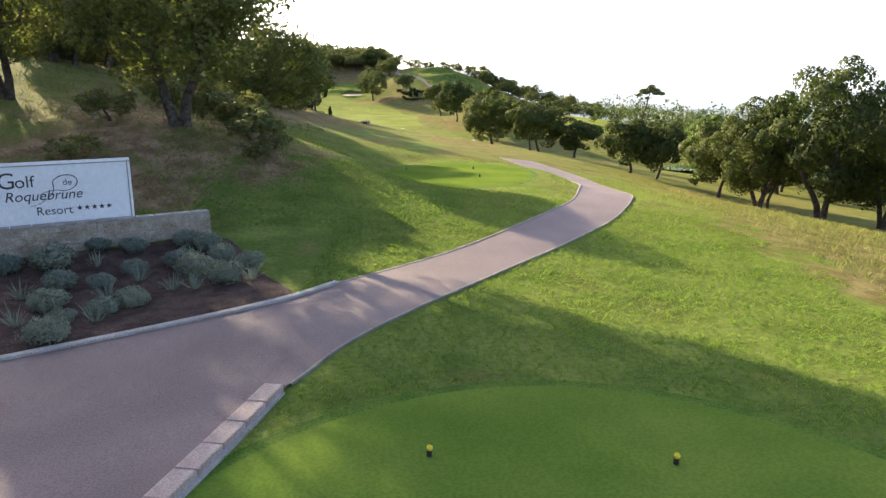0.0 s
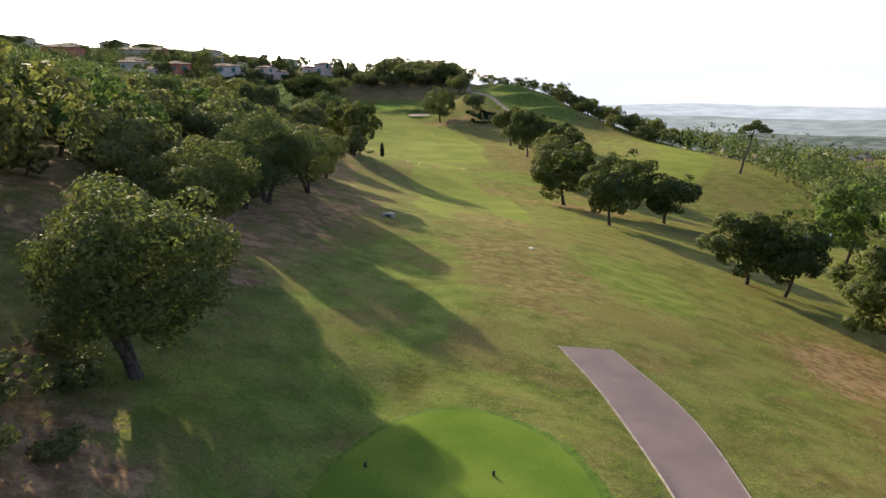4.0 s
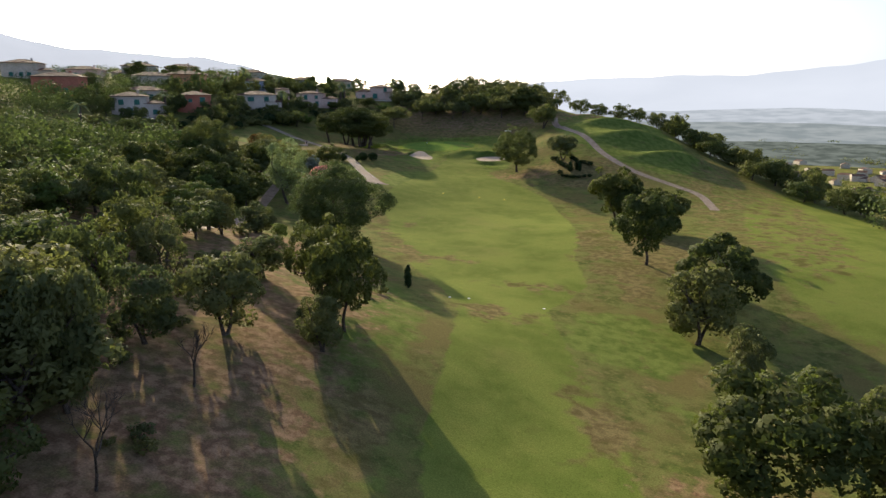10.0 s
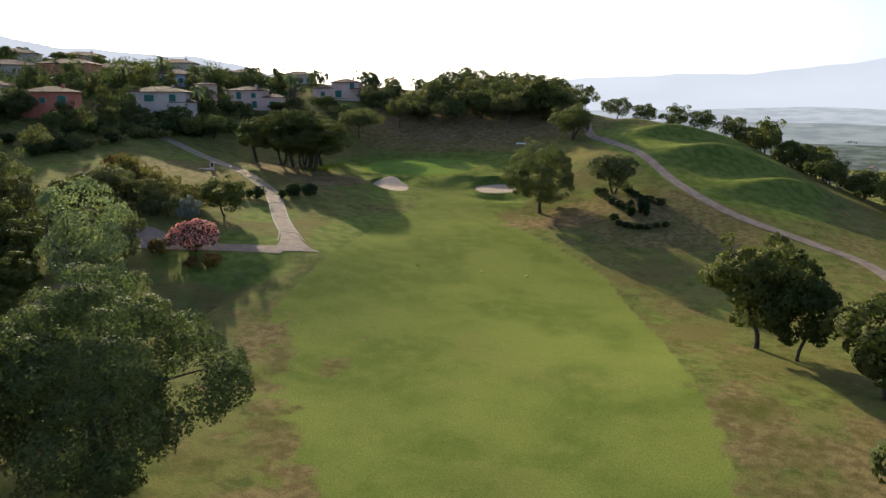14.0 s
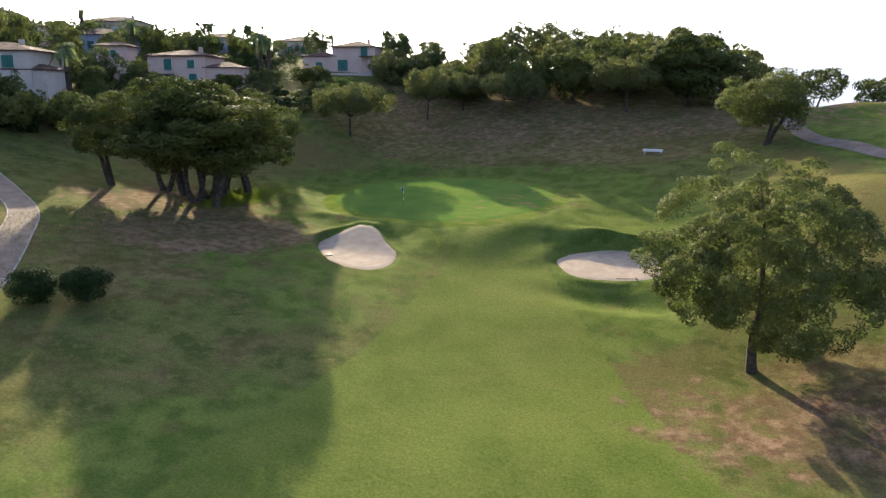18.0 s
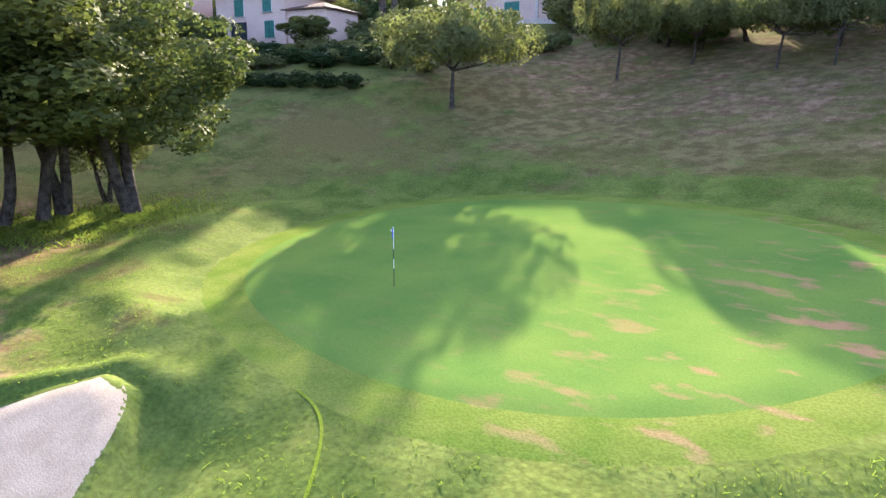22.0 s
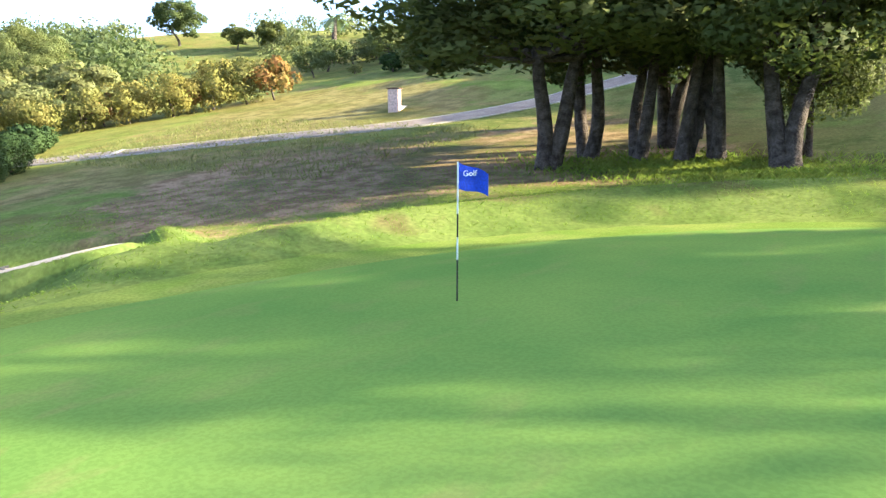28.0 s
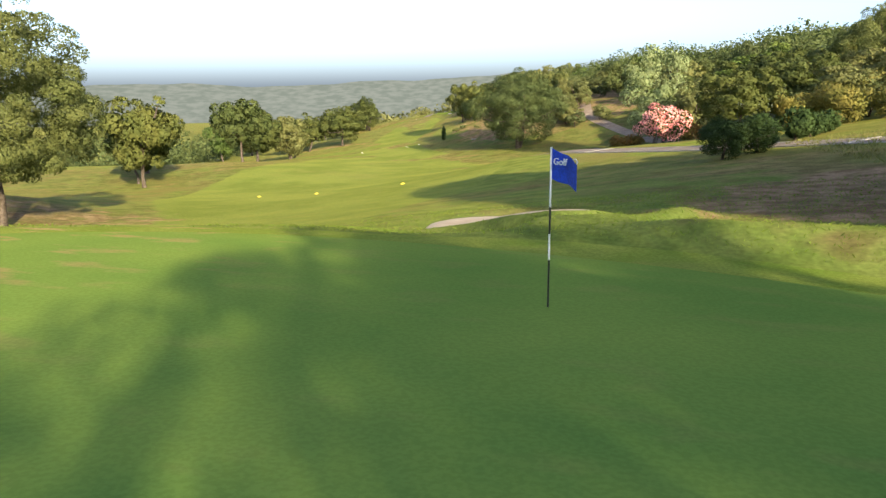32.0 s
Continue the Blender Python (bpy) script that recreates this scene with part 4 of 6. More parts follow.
stand(NEAR, [(-76, 299.5, 2.8, 6.4)], "grove beside the green", "young evergreen oak at the edge of the grove")
stand(WIDE, [(-84.2, 222, 6.3, 9.8)], "oaks west of the fairway", "large round evergreen oak in the wood")
stand(LONE, [(-24.4, 275.7, 6.5, 11.8)], "", "lone evergreen oak beside the fairway")
stand(MID, [(10.1, 131.3, 6.0, 9.8), (18.9, 132.5, 5.2, 9.6), (25, 130, 5, 8), (14.2, 109, 4.2, 8), (5.3, 193.6, 4.8, 11.2), (1, 227.5, 5.3, 12), (4, 224.5, 3.6, 9), (8.5, 216, 5.2, 9), (12.7, 173.6, 5.8, 10.4)], "oaks between the fairways")
stand(GREY, [(9.4, 164.9, 4.6, 8.6), (12.9, 155, 2.3, 6.2)], "oaks between the fairways", "thin grey-green oak with open branches")
stand(MID, [(23.5, 86.4, 3.8, 6.8), (26.1, 84.4, 3.5, 7.2), (28.7, 72, 4.2, 8), (31.1, 66.2, 3.2, 8), (36, 78, 4, 7)], "oaks below the tee")
stand(DEEP, [(29.5, 53.9, 5.2, 11.6), (26.6, 58.4, 4.2, 8.8), (38, 60, 4.8, 10), (36, 48, 5, 10.5), (33, 41, 4.6, 9)], "oaks below the tee", "tall dark evergreen oak below the tee")
stand(GREY, [(-23.3, 135.8, 2.3, 4.6), (-30, 132.6, 3.5, 6.8), (-33, 127, 2.8, 5.6), (-36.3, 118.5, 5.6, 8.2), (-31, 117, 2.6, 8.4), (-35.4, 150, 2.9, 4.5), (-48.2, 164.2, 2.4, 5.6), (-50.8, 165.6, 3, 5), (-47.7, 172, 2.5, 4.1), (-49.3, 176.5, 2.5, 4.1)], "oaks west of the fairway")
stand(MID, [(-23.6, 141.6, 3.3, 9.2), (-28.4, 148.6, 3.4, 8.4), (-75, 229, 4.1, 7), (-68.7, 196.8, 4.1, 7.8), (-82, 196.3, 4.2, 7.5), (-66, 245.6, 3.2, 5.6)], "oaks west of the fairway")
stand(WIDE, [(-41.8, 188.0, 8.8, 12.2)], "", "large spreading oak at the fairway's edge")
stand(POPLAR, [(-61.8, 212.5, 4.2, 13.2)], "")
stand(GREY, [(-12.4, 279, 4.1, 6.8)], "trees on the ridge slope")
stand(NEAR, [(-21.2, 318, 5.3, 7.8)], "trees on the ridge slope", "dense rounded evergreen oak on the ridge slope")
stand(BANK, [(-72.6, 322.8, 5.4, 7.1), (-65.5, 333.8, 3.5, 7.5), (-54.9, 336.4, 3.6, 6.2), (-51.4, 336.9, 2.6, 6.0), (-37.5, 338, 5.8, 7.8), (-61.5, 338, 3.6, 5.6)], "trees above the green", "grey-green oak on the dry bank above the green")
stand(SHRUB, [(-99, 336.5, 1.7, 2.2), (-97.4, 338.2, 1.6, 2.0), (-96, 340.4, 1.9, 2.4), (-94.4, 338, 1.4, 1.7), (-98.4, 341.5, 1.6, 2.1)], "trees above the green", "grey-green garden bush beside the palms")
stand(MID, [(-30, 342, 6.4, 9.6), (-88, 340, 3.0, 3.6), (-97, 330, 3, 3.2)], "trees above the green")
stand(BALL, [(-63.9, 264.2, 1.45, 2.2), (-61.8, 266.1, 1.5, 2.3)], "clipped bushes beside the cart path")
stand(BOX, [(-64.6, 261.6, 0.9, 1.6), (-67.2, 258.6, 1.3, 2.2), (-68.3, 257.7, 0.8, 1.5), (-69.1, 256.5, 0.8, 1.5), (-70, 255.5, 0.8, 1.6)], "clipped bushes beside the cart path")
stand(BOX, [(-15, 279.4, 0.9, 1.2), (-14, 279, 0.9, 1.2), (-13.7, 277.4, 0.8, 1), (-13.2, 275.6, 0.9, 1.1), (-12.6, 274, 1.0, 1.2), (-11.6, 272.2, 1.0, 1.3), (-10.6, 271.2, 0.9, 1.2), (-9.9, 278, 0.9, 1), (-8.9, 276.2, 1, 1.1), (-7, 274.2, 1.1, 1.1), (-5.2, 272.9, 1.2, 1.2)], "hedge round the olive bed", "low clipped hedge bush round the planted bed")
stand(BOX, [(-12.3, 267.2, 0.9, 1.2), (-11.6, 265.4, 0.8, 0.9), (-10.5, 264.7, 0.8, 0.9), (-9.6, 264.3, 0.8, 0.9), (-8.6, 264.1, 0.8, 0.9), (-7.5, 263.9, 0.8, 0.9), (-6.2, 264.6, 0.7, 0.9), (-4.9, 265.1, 0.7, 0.9)], "hedge round the olive bed", "low clipped hedge bush round the planted bed")
stand(OLEANDER, [(-61.5, 230.8, 2.8, 4.3)], "")
stand(SMOULDER, [(-64.5, 228, 1.3, 2.2), (-57.5, 227.5, 1.4, 1.7), (-59, 226, 1.2, 1.6)], "flowering shrubs by the side path")
stand(GOLDEN, [(-70.6, 246.4, 2.2, 3.0), (-73, 247.4, 2.6, 3.4), (-76, 248.4, 2.7, 3.7), (-79, 250, 2.6, 3.4), (-82, 251.5, 2.7, 3.8), (-85, 252.8, 2.8, 4.2), (-87.6, 254, 2.6, 4.0)], "shrubs behind the cart path", "tall shrub with yellowish leaves and orange flowers")
stand(SMOULDER, [(-89.4, 255.4, 2.6, 3.6), (-83.6, 251.2, 1.8, 2.8), (-78, 248.2, 1.7, 2.6)], "shrubs behind the cart path")
stand(GREY, [(-66.5, 222, 3.8, 7), (-80, 240.5, 4, 5.6), (-74.6, 241.8, 3, 4.2)], "shrubs behind the cart path")


stand(NEAR, [(-15.4, 83.4, 2.9, 5.6), (-15.9, 74.2, 3.7, 6.9), (-16.1, 70.2, 2.1, 3.9)], "oaks west of the fairway", "rounded evergreen oak at the edge of the wood")
stand(GREY, [(-18.6, 95.2, 3.8, 6.0), (-22, 88, 3.0, 5.2), (-21.5, 79, 3.2, 5.6), (-19.2, 103.6, 2.6, 5.2), (-32.2, 117.6, 3.2, 8.2), (-27.5, 92.5, 3.2, 5.4), (-30, 103.5, 3.6, 6.2)], "oaks west of the fairway")
stand(MID, [(-123.5, 192.6, 5.2, 8), (-126, 205, 2.6, 4.4), (-128, 211, 2.8, 5), (-113, 187, 2, 2.6)], "trees on the open rise")
stand(MID, [(-76, 206.5, 5, 8), (-67.7, 209, 3.4, 5.4), (-66, 204, 3, 4.6), (-72, 214, 3.6, 5.8)], "oaks west of the fairway")
stand(SHRUB, [(-50.9, 179.6, 2.0, 2.8), (-55, 178, 2.2, 2.8), (-46, 166, 0.9, 1.0), (-48.5, 170, 0.7, 0.9), (-51, 171, 1.2, 1.5), (-47, 167, 1.3, 1.6)], "scrub by the wood path")
stand(LIME, [(-43, 169.5, 1.3, 2.4)], "scrub by the wood path", "small sapling with pale yellow-green leaves on bare soil")


# woods grown over stretches of land
FAR = []


def grow(models, shrubs, area, spacing, group, seed, small=(2.2, 3.6, 3.6, 6.5), share=0.45, avoid=(), far=None):
    """Trees and shrubs over an area; those far from the course are gathered into one wood."""
    r = random.Random(seed)
    x0, x1, y0, y1 = area
    y = y0
    while y < y1:
        x = x0 + r.uniform(0, spacing)
        while x < x1:
            px, py = x + r.uniform(-0.4, 0.4) * spacing, y + r.uniform(-0.4, 0.4) * spacing
            if all(o(px, py) for o in avoid):
                if far and far(px, py):
                    FAR.append((px, py, r.uniform(0.6, 0.9) * small[3]))
                elif r.random() < share:
                    k = r.uniform(0.9, 2.2)
                    plant(r.choice(shrubs), px, py, k, k * r.uniform(0.9, 1.4), r.uniform(0, 360), group)
                else:
                    plant(r.choice(models), px, py, r.uniform(small[0], small[1]), r.uniform(small[2], small[3]), r.uniform(0, 360), group)
            x += spacing
        y += spacing


def bank(px, py):
    """West of the open slope along the fairway."""
    return px < np.interp(py, (48, 57, 68, 91, 105, 115, 122, 141, 160, 175, 190, 225), (-23, -22, -21, -22, -26, -29, -34, -39, -49, -58, -62, -72))


def clear_paths(px, py):
    return abs(px - np.interp(py, (160, 172, 184, 198, 212, 228), (-52, -53, -57, -62, -66, -70))) > 2.4 or py > 228


HOUSE_ROW = ((-150, 300), (-148, 318), (-150, 338), (-143, 358), (-165, 287), (-172, 326), (-170, 350), (-128, 372), (-158, 268), (-178, 252), (-114, 382), (-192, 292), (-184, 312), (-140, 282), (-136, 345))
HOUSES = ((-107, 334), (-101, 335), (-113, 304), (-121, 284), (-129, 262), (-117, 327), (-88, 356), (-118, 259))


def open_rise(px, py):
    """Not on the open slope that climbs to the west past the cart path."""
    u = ((px + 49.3) * -113.7 + (py - 306.3) * 74.2) / 135.8
    d = math.hypot(px + 49.3, py - 306.3)
    return not (px < -78 and py < 256 and -0.065 < u / d < 0.1)


def sunny(px, py):
    """Clear of the sun's way to the upper tee."""
    return not (abs((px - 1.4) * 0.82 + (py - 40) * 0.57) < 4.5 and 8 < (py - 40) * 0.82 - (px - 1.4) * 0.57 < 32)


def clear_houses(px, py):
    return all((px - hx) ** 2 + (py - hy) ** 2 > 42 for hx, hy in HOUSES)


grow(WOOD + WOODK + LIME[:1], SHRUB, (-78, -14, 48, 122), 5.9, "wood west of the fairway", 3, (2.8, 5.4, 4.2, 8.0), 0.3, (bank, sunny), lambda px, py: px < -52)
grow(WOOD + WOODK + LIME[:1], SHRUB, (-100, -36, 122, 162), 5.8, "wood west of the fairway", 4, (2.6, 5.4, 3.8, 7.2), 0.3, (bank, clear_paths), lambda px, py: px < -66)
grow(WOOD[:2] + WOODK + WOODK + LIME[:1], SHRUB, (-112, -62, 162, 226), 6.2, "wood west of the fairway", 6, (2.8, 5.4, 4, 7.4), 0.3, (bank, clear_paths, open_rise), lambda px, py: px < -88)
grow(WOODK + WOOD, SHRUB, (-60, -22, 344, 380), 7.0, "wood on the hilltop", 7, (4, 6, 6.5, 10), 0.05, ())
grow(WOOD + WOODK, SHRUB, (-160, -84, 236, 372), 6.6, "garden trees among the villas", 8, (2.0, 3.4, 3.2, 6.0), 0.35, (lambda px, py: px < -106 or py > 368, clear_houses), lambda px, py: px < -134)
grow(WOODK, SHRUB, (18, 72, 270, 385), 8, "wood behind the ridge", 9, (3.6, 5.2, 5.5, 8.5), 0.0, (lambda px, py: 68 - (py - 270) * 0.5 > px > 55 - (py - 270) * 0.5 - 8,))
grow(WOODK + LIME, SHRUB, (58, 100, 40, 255), 13, "trees below the course", 10, (3.8, 5.5, 6, 10), 0.0, (), lambda px, py: True)
for k in range(26):
    x, y = R.uniform(-42, -24), R.uniform(108, 165)
    if x < np.interp(y, LEFT_Y, LEFT_X) - 8:
        s = R.uniform(0.5, 1.2)
        plant(R.choice(SHRUB), x, y, s, s * 1.1, R.uniform(0, 360), "scrub on the dry bank")


gardens = [(R.uniform(-205, -90), R.uniform(246, 386), R.uniform(1.5, 2.8)) for k in range(150)] + [(R.uniform(-110, -91), R.uniform(341, 366), R.uniform(1.4, 2.2)) for k in range(26)]
gardens = [q for q in gardens if (q[0] < -104 or q[1] > 340) and all((q[0] - hx) ** 2 + (q[1] - hy) ** 2 > 34 for hx, hy in HOUSES + HOUSE_ROW)]
stand(MID, [(-168, 318, 4.2, 6.6), (-176, 332, 4.6, 6.8), (-160, 330, 4.4, 6.4)], "garden trees among the villas", "broad dark tree on the skyline among the villas")

# ---- far woods, fields and village on the plain ----
def copse(name, spots, leaf, per, mat, label):
    """Far crowns that nobody could count, as one mesh."""
    rng = np.random.default_rng(len(spots))
    out = []
    for x, y, s in spots:
        if not open_rise(x, y):
            continue
        z = float(ground(x, y))
        cs = np.array([(x, y, z + s * 0.5)]) + rng.normal(size=(5, 3)) * (s * 0.4, s * 0.4, s * 0.15)
        out.append(leaves(cs, np.full(5, s * 0.55), per, leaf * s, rng, None, 0.8, 3))
    ob = new(name, leaf_mesh(name, np.concatenate(out), mat, 3))
    return tagged(ob, label, "trees", kind="stuff")


r = random.Random(17)
copse("far_wood", FAR, 0.062, 500, OAK, "dense evergreen wood at the edges of the course")
copse("garden_bushes", gardens, 0.07, 420, HEDGE, "dense dark garden bushes between the villas")
copse("hill_wood", [(r.uniform(-330, -186), r.uniform(-60, 440), r.uniform(2.6, 4.2)) for k in range(330)] + [(r.uniform(-150, -80), r.uniform(-60, 225), r.uniform(2.4, 4.4)) for k in range(260)], 0.097, 320, CORK, "dense evergreen wood over the western hills")
copse("south_wood", [(r.uniform(-160, 120), r.uniform(-300, -30), r.uniform(4, 8)) for k in range(380)], 0.16, 130, CORK, "evergreen wood beyond the first tee")
far = [(r.uniform(120, 420), r.uniform(-200, 900), r.uniform(5, 10)) for k in range(420)]
far += [(r.uniform(60, 700), r.uniform(-800, -60), r.uniform(6, 12)) for k in range(260)]
for k in range(70):
    x, y, a0 = r.uniform(180, 1500), r.uniform(250, 2300), r.choice((0.3, 0.4, 1.9, 2.0))
    far += [(x + math.cos(a0) * q * 13, y + math.sin(a0) * q * 13, r.uniform(6, 14)) for q in range(r.randint(8, 30))]
copse("plain_wood", [q for q in far if q[0] > 420], 0.16, 60, OAK, "scattered trees and hedges over the plain")
copse("lower_wood", [q for q in far if q[0] <= 420], 0.11, 110, OAK, "dark trees on the low land below the course")
stand(SHRUB, [(-80 + R.uniform(-14, 12), 333 + R.uniform(-6, 12), s, s * 0.9) for s in (1.2, 1.5, 1.1, 1.7, 1.3, 1.6, 1.2, 1.4, 1.8, 1.2, 1.5, 1.3)], "garden shrubs below the terrace")
stand(BOX, [(-96.5 + 1.95 * k, 314.2 + 0.8 * k, 1.3, 1.2 + 0.1 * (k % 3 == 0)) for k in range(9)] + [(-100 + 2.2 * k, 319.5 + 1.1 * k, 1.5, 1.4) for k in range(9)], "hedge below the villas", "clipped green hedge bush below the villas")
hedging = random.Random(77)
stand(SHRUB + BOX[:1], [(-101 + 0.5 * k + hedging.uniform(-1, 1), 316.4 + 0.25 * k + hedging.uniform(-1.2, 9), hedging.uniform(1.1, 1.7), hedging.uniform(1.1, 1.5)) for k in range(44)], "garden shrubs below the villas", "rounded garden shrub in the layered planting below the villas")
stand(SHRUB, [(-84 + 0.45 * k + hedging.uniform(-1, 1), 328 + 0.5 * k + hedging.uniform(-2, 3), hedging.uniform(1.0, 1.6), hedging.uniform(1.1, 1.7)) for k in range(22)], "garden shrubs below the terrace", "rounded garden shrub on the slope below the terrace")
stand(LIME, [(-62.5, 342, 3.4, 5.4)], "trees above the green", "bright green tree on the bank above the green")
stand(PALEBUSH, [(-68.2, 240.4, 2.1, 3.5)], "shrubs behind the cart path")
stand(SHRUB, [(-71.4, 240.8, 2.2, 3.0), (-73.2, 239.2, 1.8, 2.6), (-76.4, 242.5, 2.4, 3.4), (-78, 240, 2, 2.8), (-83, 243, 2.4, 3.4), (-85, 240, 2.2, 3.2), (-81.5, 237.6, 1.8, 2.6)], "shrubs behind the cart path")
belt = random.Random(31)
for k in range(64):
    u = belt.random()
    bx, by = np.interp(u, (0, 0.45, 1), (-104.5, -103.5, -97.5)), np.interp(u, (0, 0.45, 1), (255, 282, 307))
    d = belt.uniform(0.5, 10.5) * (1 if k % 3 else 0.25)
    s = belt.uniform(1.2, 2.2)
    stand(SHRUB if k % 4 else BOX, [(float(bx) - d, float(by) + d * 0.25, s, s * belt.uniform(1.0, 1.4))], "shrub belt below the villas", "dense grey-green shrub in the belt below the villas")
for k in range(30):
    bx, by = belt.uniform(-168, -122), belt.uniform(255, 374)
    if all((bx - q[0]) ** 2 + (by - q[1]) ** 2 > 40 for q in (*HOUSES, *HOUSE_ROW)):
        stand(WOODK, [(bx, by, belt.uniform(2.4, 3.6), belt.uniform(3.6, 6.2))], "garden trees among the villas", "tall garden tree between the villas")
stand(LIME, [(50, 104, 5.4, 14.5), (43.5, 113, 4.4, 11), (55, 113, 5, 14)], "tall trees below the tee", "tall tree with fresh yellow-green leaves")
stand(LIME, [(-79.6, 336.2, 2.4, 3.4), (-81.2, 335.4, 2.2, 3.2)], "garden shrubs below the terrace", "bright green garden shrub")
stand(SHRUB + BOX, [(-126 + R.uniform(0, 22), 268 + k * 4.6 + R.uniform(-1.5, 1.5), s, s) for k, s in enumerate((1.6, 1.9, 1.4, 1.8, 1.5, 2, 1.7, 1.6, 1.9, 1.5, 1.8, 1.4))], "garden shrubs among the villas")
grow(WOOD + WOODK, SHRUB, (-82, -58, 345, 372), 6.0, "wood on the hilltop", 27, (2.8, 4, 4, 5.4), 0.1)
stand(SHRUB, [(-8, 31.7, 1.2, 1.3), (-6.2, 29.2, 0.8, 0.8), (-10.7, 34.4, 1.4, 1.5), (-6.6, 27.6, 0.7, 0.7), (-10, 41.5, 1, 1), (-12, 43.5, 1.3, 1.3), (-7.2, 29.6, 1.1, 1.2), (-8.3, 32.4, 1.3, 1.5), (-6.9, 32, 0.7, 0.8), (-9.2, 35.5, 1.3, 1.4), (-8, 37.5, 0.8, 0.8), (-11, 39, 1.6, 1.8), (-13, 30, 1.4, 1.5), (-12.4, 25.6, 1.0, 1.0), (-14.5, 41, 1.8, 2.2), (-13, 47, 1.6, 2), (-15, 50, 2, 2.6)], "scrub on the bank by the tees")
stand(WOOD, [(-27, 55, 4, 6.6), (-25, 49, 3.4, 6), (-20, 62, 3.4, 5.8), (-18.6, 66.5, 2.8, 4.8)], "oaks on the bank by the tees")
stand(MID, [(-14, 2, 5, 10), (-18, 12, 5, 9.5), (-24, 20, 5, 9)], "trees west of the road")
stand(WOODK, [(-98.8, 300.5, 3.4, 5.6), (-101, 295.5, 3.2, 5), (-104.5, 299, 3, 5.4), (-106.5, 321.5, 2.4, 3.4), (-104, 311, 2.4, 3.6), (-112, 316, 3, 5)], "garden trees among the villas", "rounded garden tree in front of the villas")
stand(LIME, [(-98, 308, 2.2, 3.2), (-109, 324, 2, 3)], "garden trees among the villas", "bright green garden shrub")
stand(WOODK, [(-113, 345, 3.4, 8.6), (-121, 342, 3, 7.4), (-108, 352, 3.2, 8), (-99, 362, 3, 7), (-84, 365, 3.4, 7.4), (-128, 320, 3.2, 8), (-133, 300, 3.4, 8.4), (-134, 288, 3.2, 7.8)], "garden trees among the villas", "tall garden tree behind the villas")
stand(WOODK, [(-4, 352, 4, 6), (3, 347, 4.2, 6.4), (9, 341, 4, 6), (-11, 358, 4.2, 6.4), (15, 336, 3.8, 6)], "wood behind the ridge")
stand(WOODK, [(-115, 293, 2.8, 6), (-123.5, 273, 2.8, 6.2), (-107.5, 313.5, 2.4, 5), (-117, 277, 2.6, 5), (-131, 252, 3, 6.4), (-127, 293, 2.8, 6.6), (-107, 297, 2.4, 4.6), (-121, 252, 2.6, 5), (-112, 284, 2.4, 4.4), (-113, 270, 2.6, 4.8), (-120, 262, 2.4, 4.6), (-102, 322, 2.2, 4)], "garden trees among the villas", "rounded garden tree in front of the villas")


# ---- small builders ----
def block(x, y, z, bevel=0.0):
    """A box of that size standing on z = 0, with worn edges."""
    bm = bmesh.new()
    bmesh.ops.create_cube(bm, size=1)
    for v in bm.verts:
        v.co = Vector((v.co.x * x, v.co.y * y, (v.co.z + 0.5) * z))
    if bevel:
        bmesh.ops.bevel(bm, geom=bm.edges[:], offset=bevel, segments=2, affect="EDGES")
    return bm


def shifted(bm, x, y, z, turn=0.0):
    bmesh.ops.transform(bm, matrix=pose(x, y, z, 0, 0, turn), verts=bm.verts)
    return bm


def lettering(text, size, x, y, shear=0.0):
    """Words as a thin mesh in the x, z plane, facing -y."""
    cu = bpy.data.curves.new("letters", "FONT")
    cu.body, cu.size, cu.extrude, cu.shear = text, size, 0.006, shear
    ob = bpy.data.objects.new("letters", cu)
    scene.collection.objects.link(ob)
    bpy.context.view_layer.update()
    me = bpy.data.meshes.new_from_object(ob.evaluated_get(bpy.context.evaluated_depsgraph_get()))
    bpy.data.objects.remove(ob)
    me.materials.clear()
    me.transform(Matrix.Translation((x, 0, y)) @ Matrix.Rotation(radians(90), 4, "X"))
    return me


# ---- sign, wall and planted bed ----
sheet("planting_bed", spread([(-14.6, 7.5), (-7.72, 12.8), (-3.75, 15.98), (-3.0, 16.9), (-4.4, 19.0), (-5.2, 20.6), (-6.4, 21.8), (-8.6, 20.6), (-11.4, 18.9), (-16, 16.2), (-17, 12), (-14.6, 7.5)], 80)[:-1], MULCH, 0.05, "planting bed of dark mulch below the sign", "flower bed", 12)
UX, UY = -0.855, -0.52
low_wall = tagged(new("wall_low", build("wall_low", *join(*[([Vector(v) for v in ((-7.8, -0.14, -0.5), (0.0, -0.14, -0.5), (0.0, 0.14, -0.5), (-7.8, 0.14, -0.5), (-7.8, -0.14, 0.66), (0.0, -0.14, 0.66), (0.0, 0.14, 0.66), (-7.8, 0.14, 0.66))], [(3, 2, 1, 0), (4, 5, 6, 7), (0, 1, 5, 4), (1, 2, 6, 5), (2, 3, 7, 6), (3, 0, 4, 7)])]), MORTAR)), "low wall of pale rough stone below the sign", "wall", kind="structure")
low_wall.matrix_basis = pose(-6.7, 22.0, 2.78, 0, 0, math.degrees(math.atan2(-UY, -UX)))
r = random.Random(3)
for row in range(4):
    x = -7.8 + r.uniform(0, 0.1)
    while x < -0.1:
        w = min(r.uniform(0.18, 0.42), -x)
        hgt = 0.165
        for face in (-1,):
            bm = shifted(block(w - 0.02, 0.06, hgt - 0.018, 0.012), x + w / 2, face * 0.15, row * hgt - 0.02)
            part("stone", bm, STONE, low_wall)
        x += w
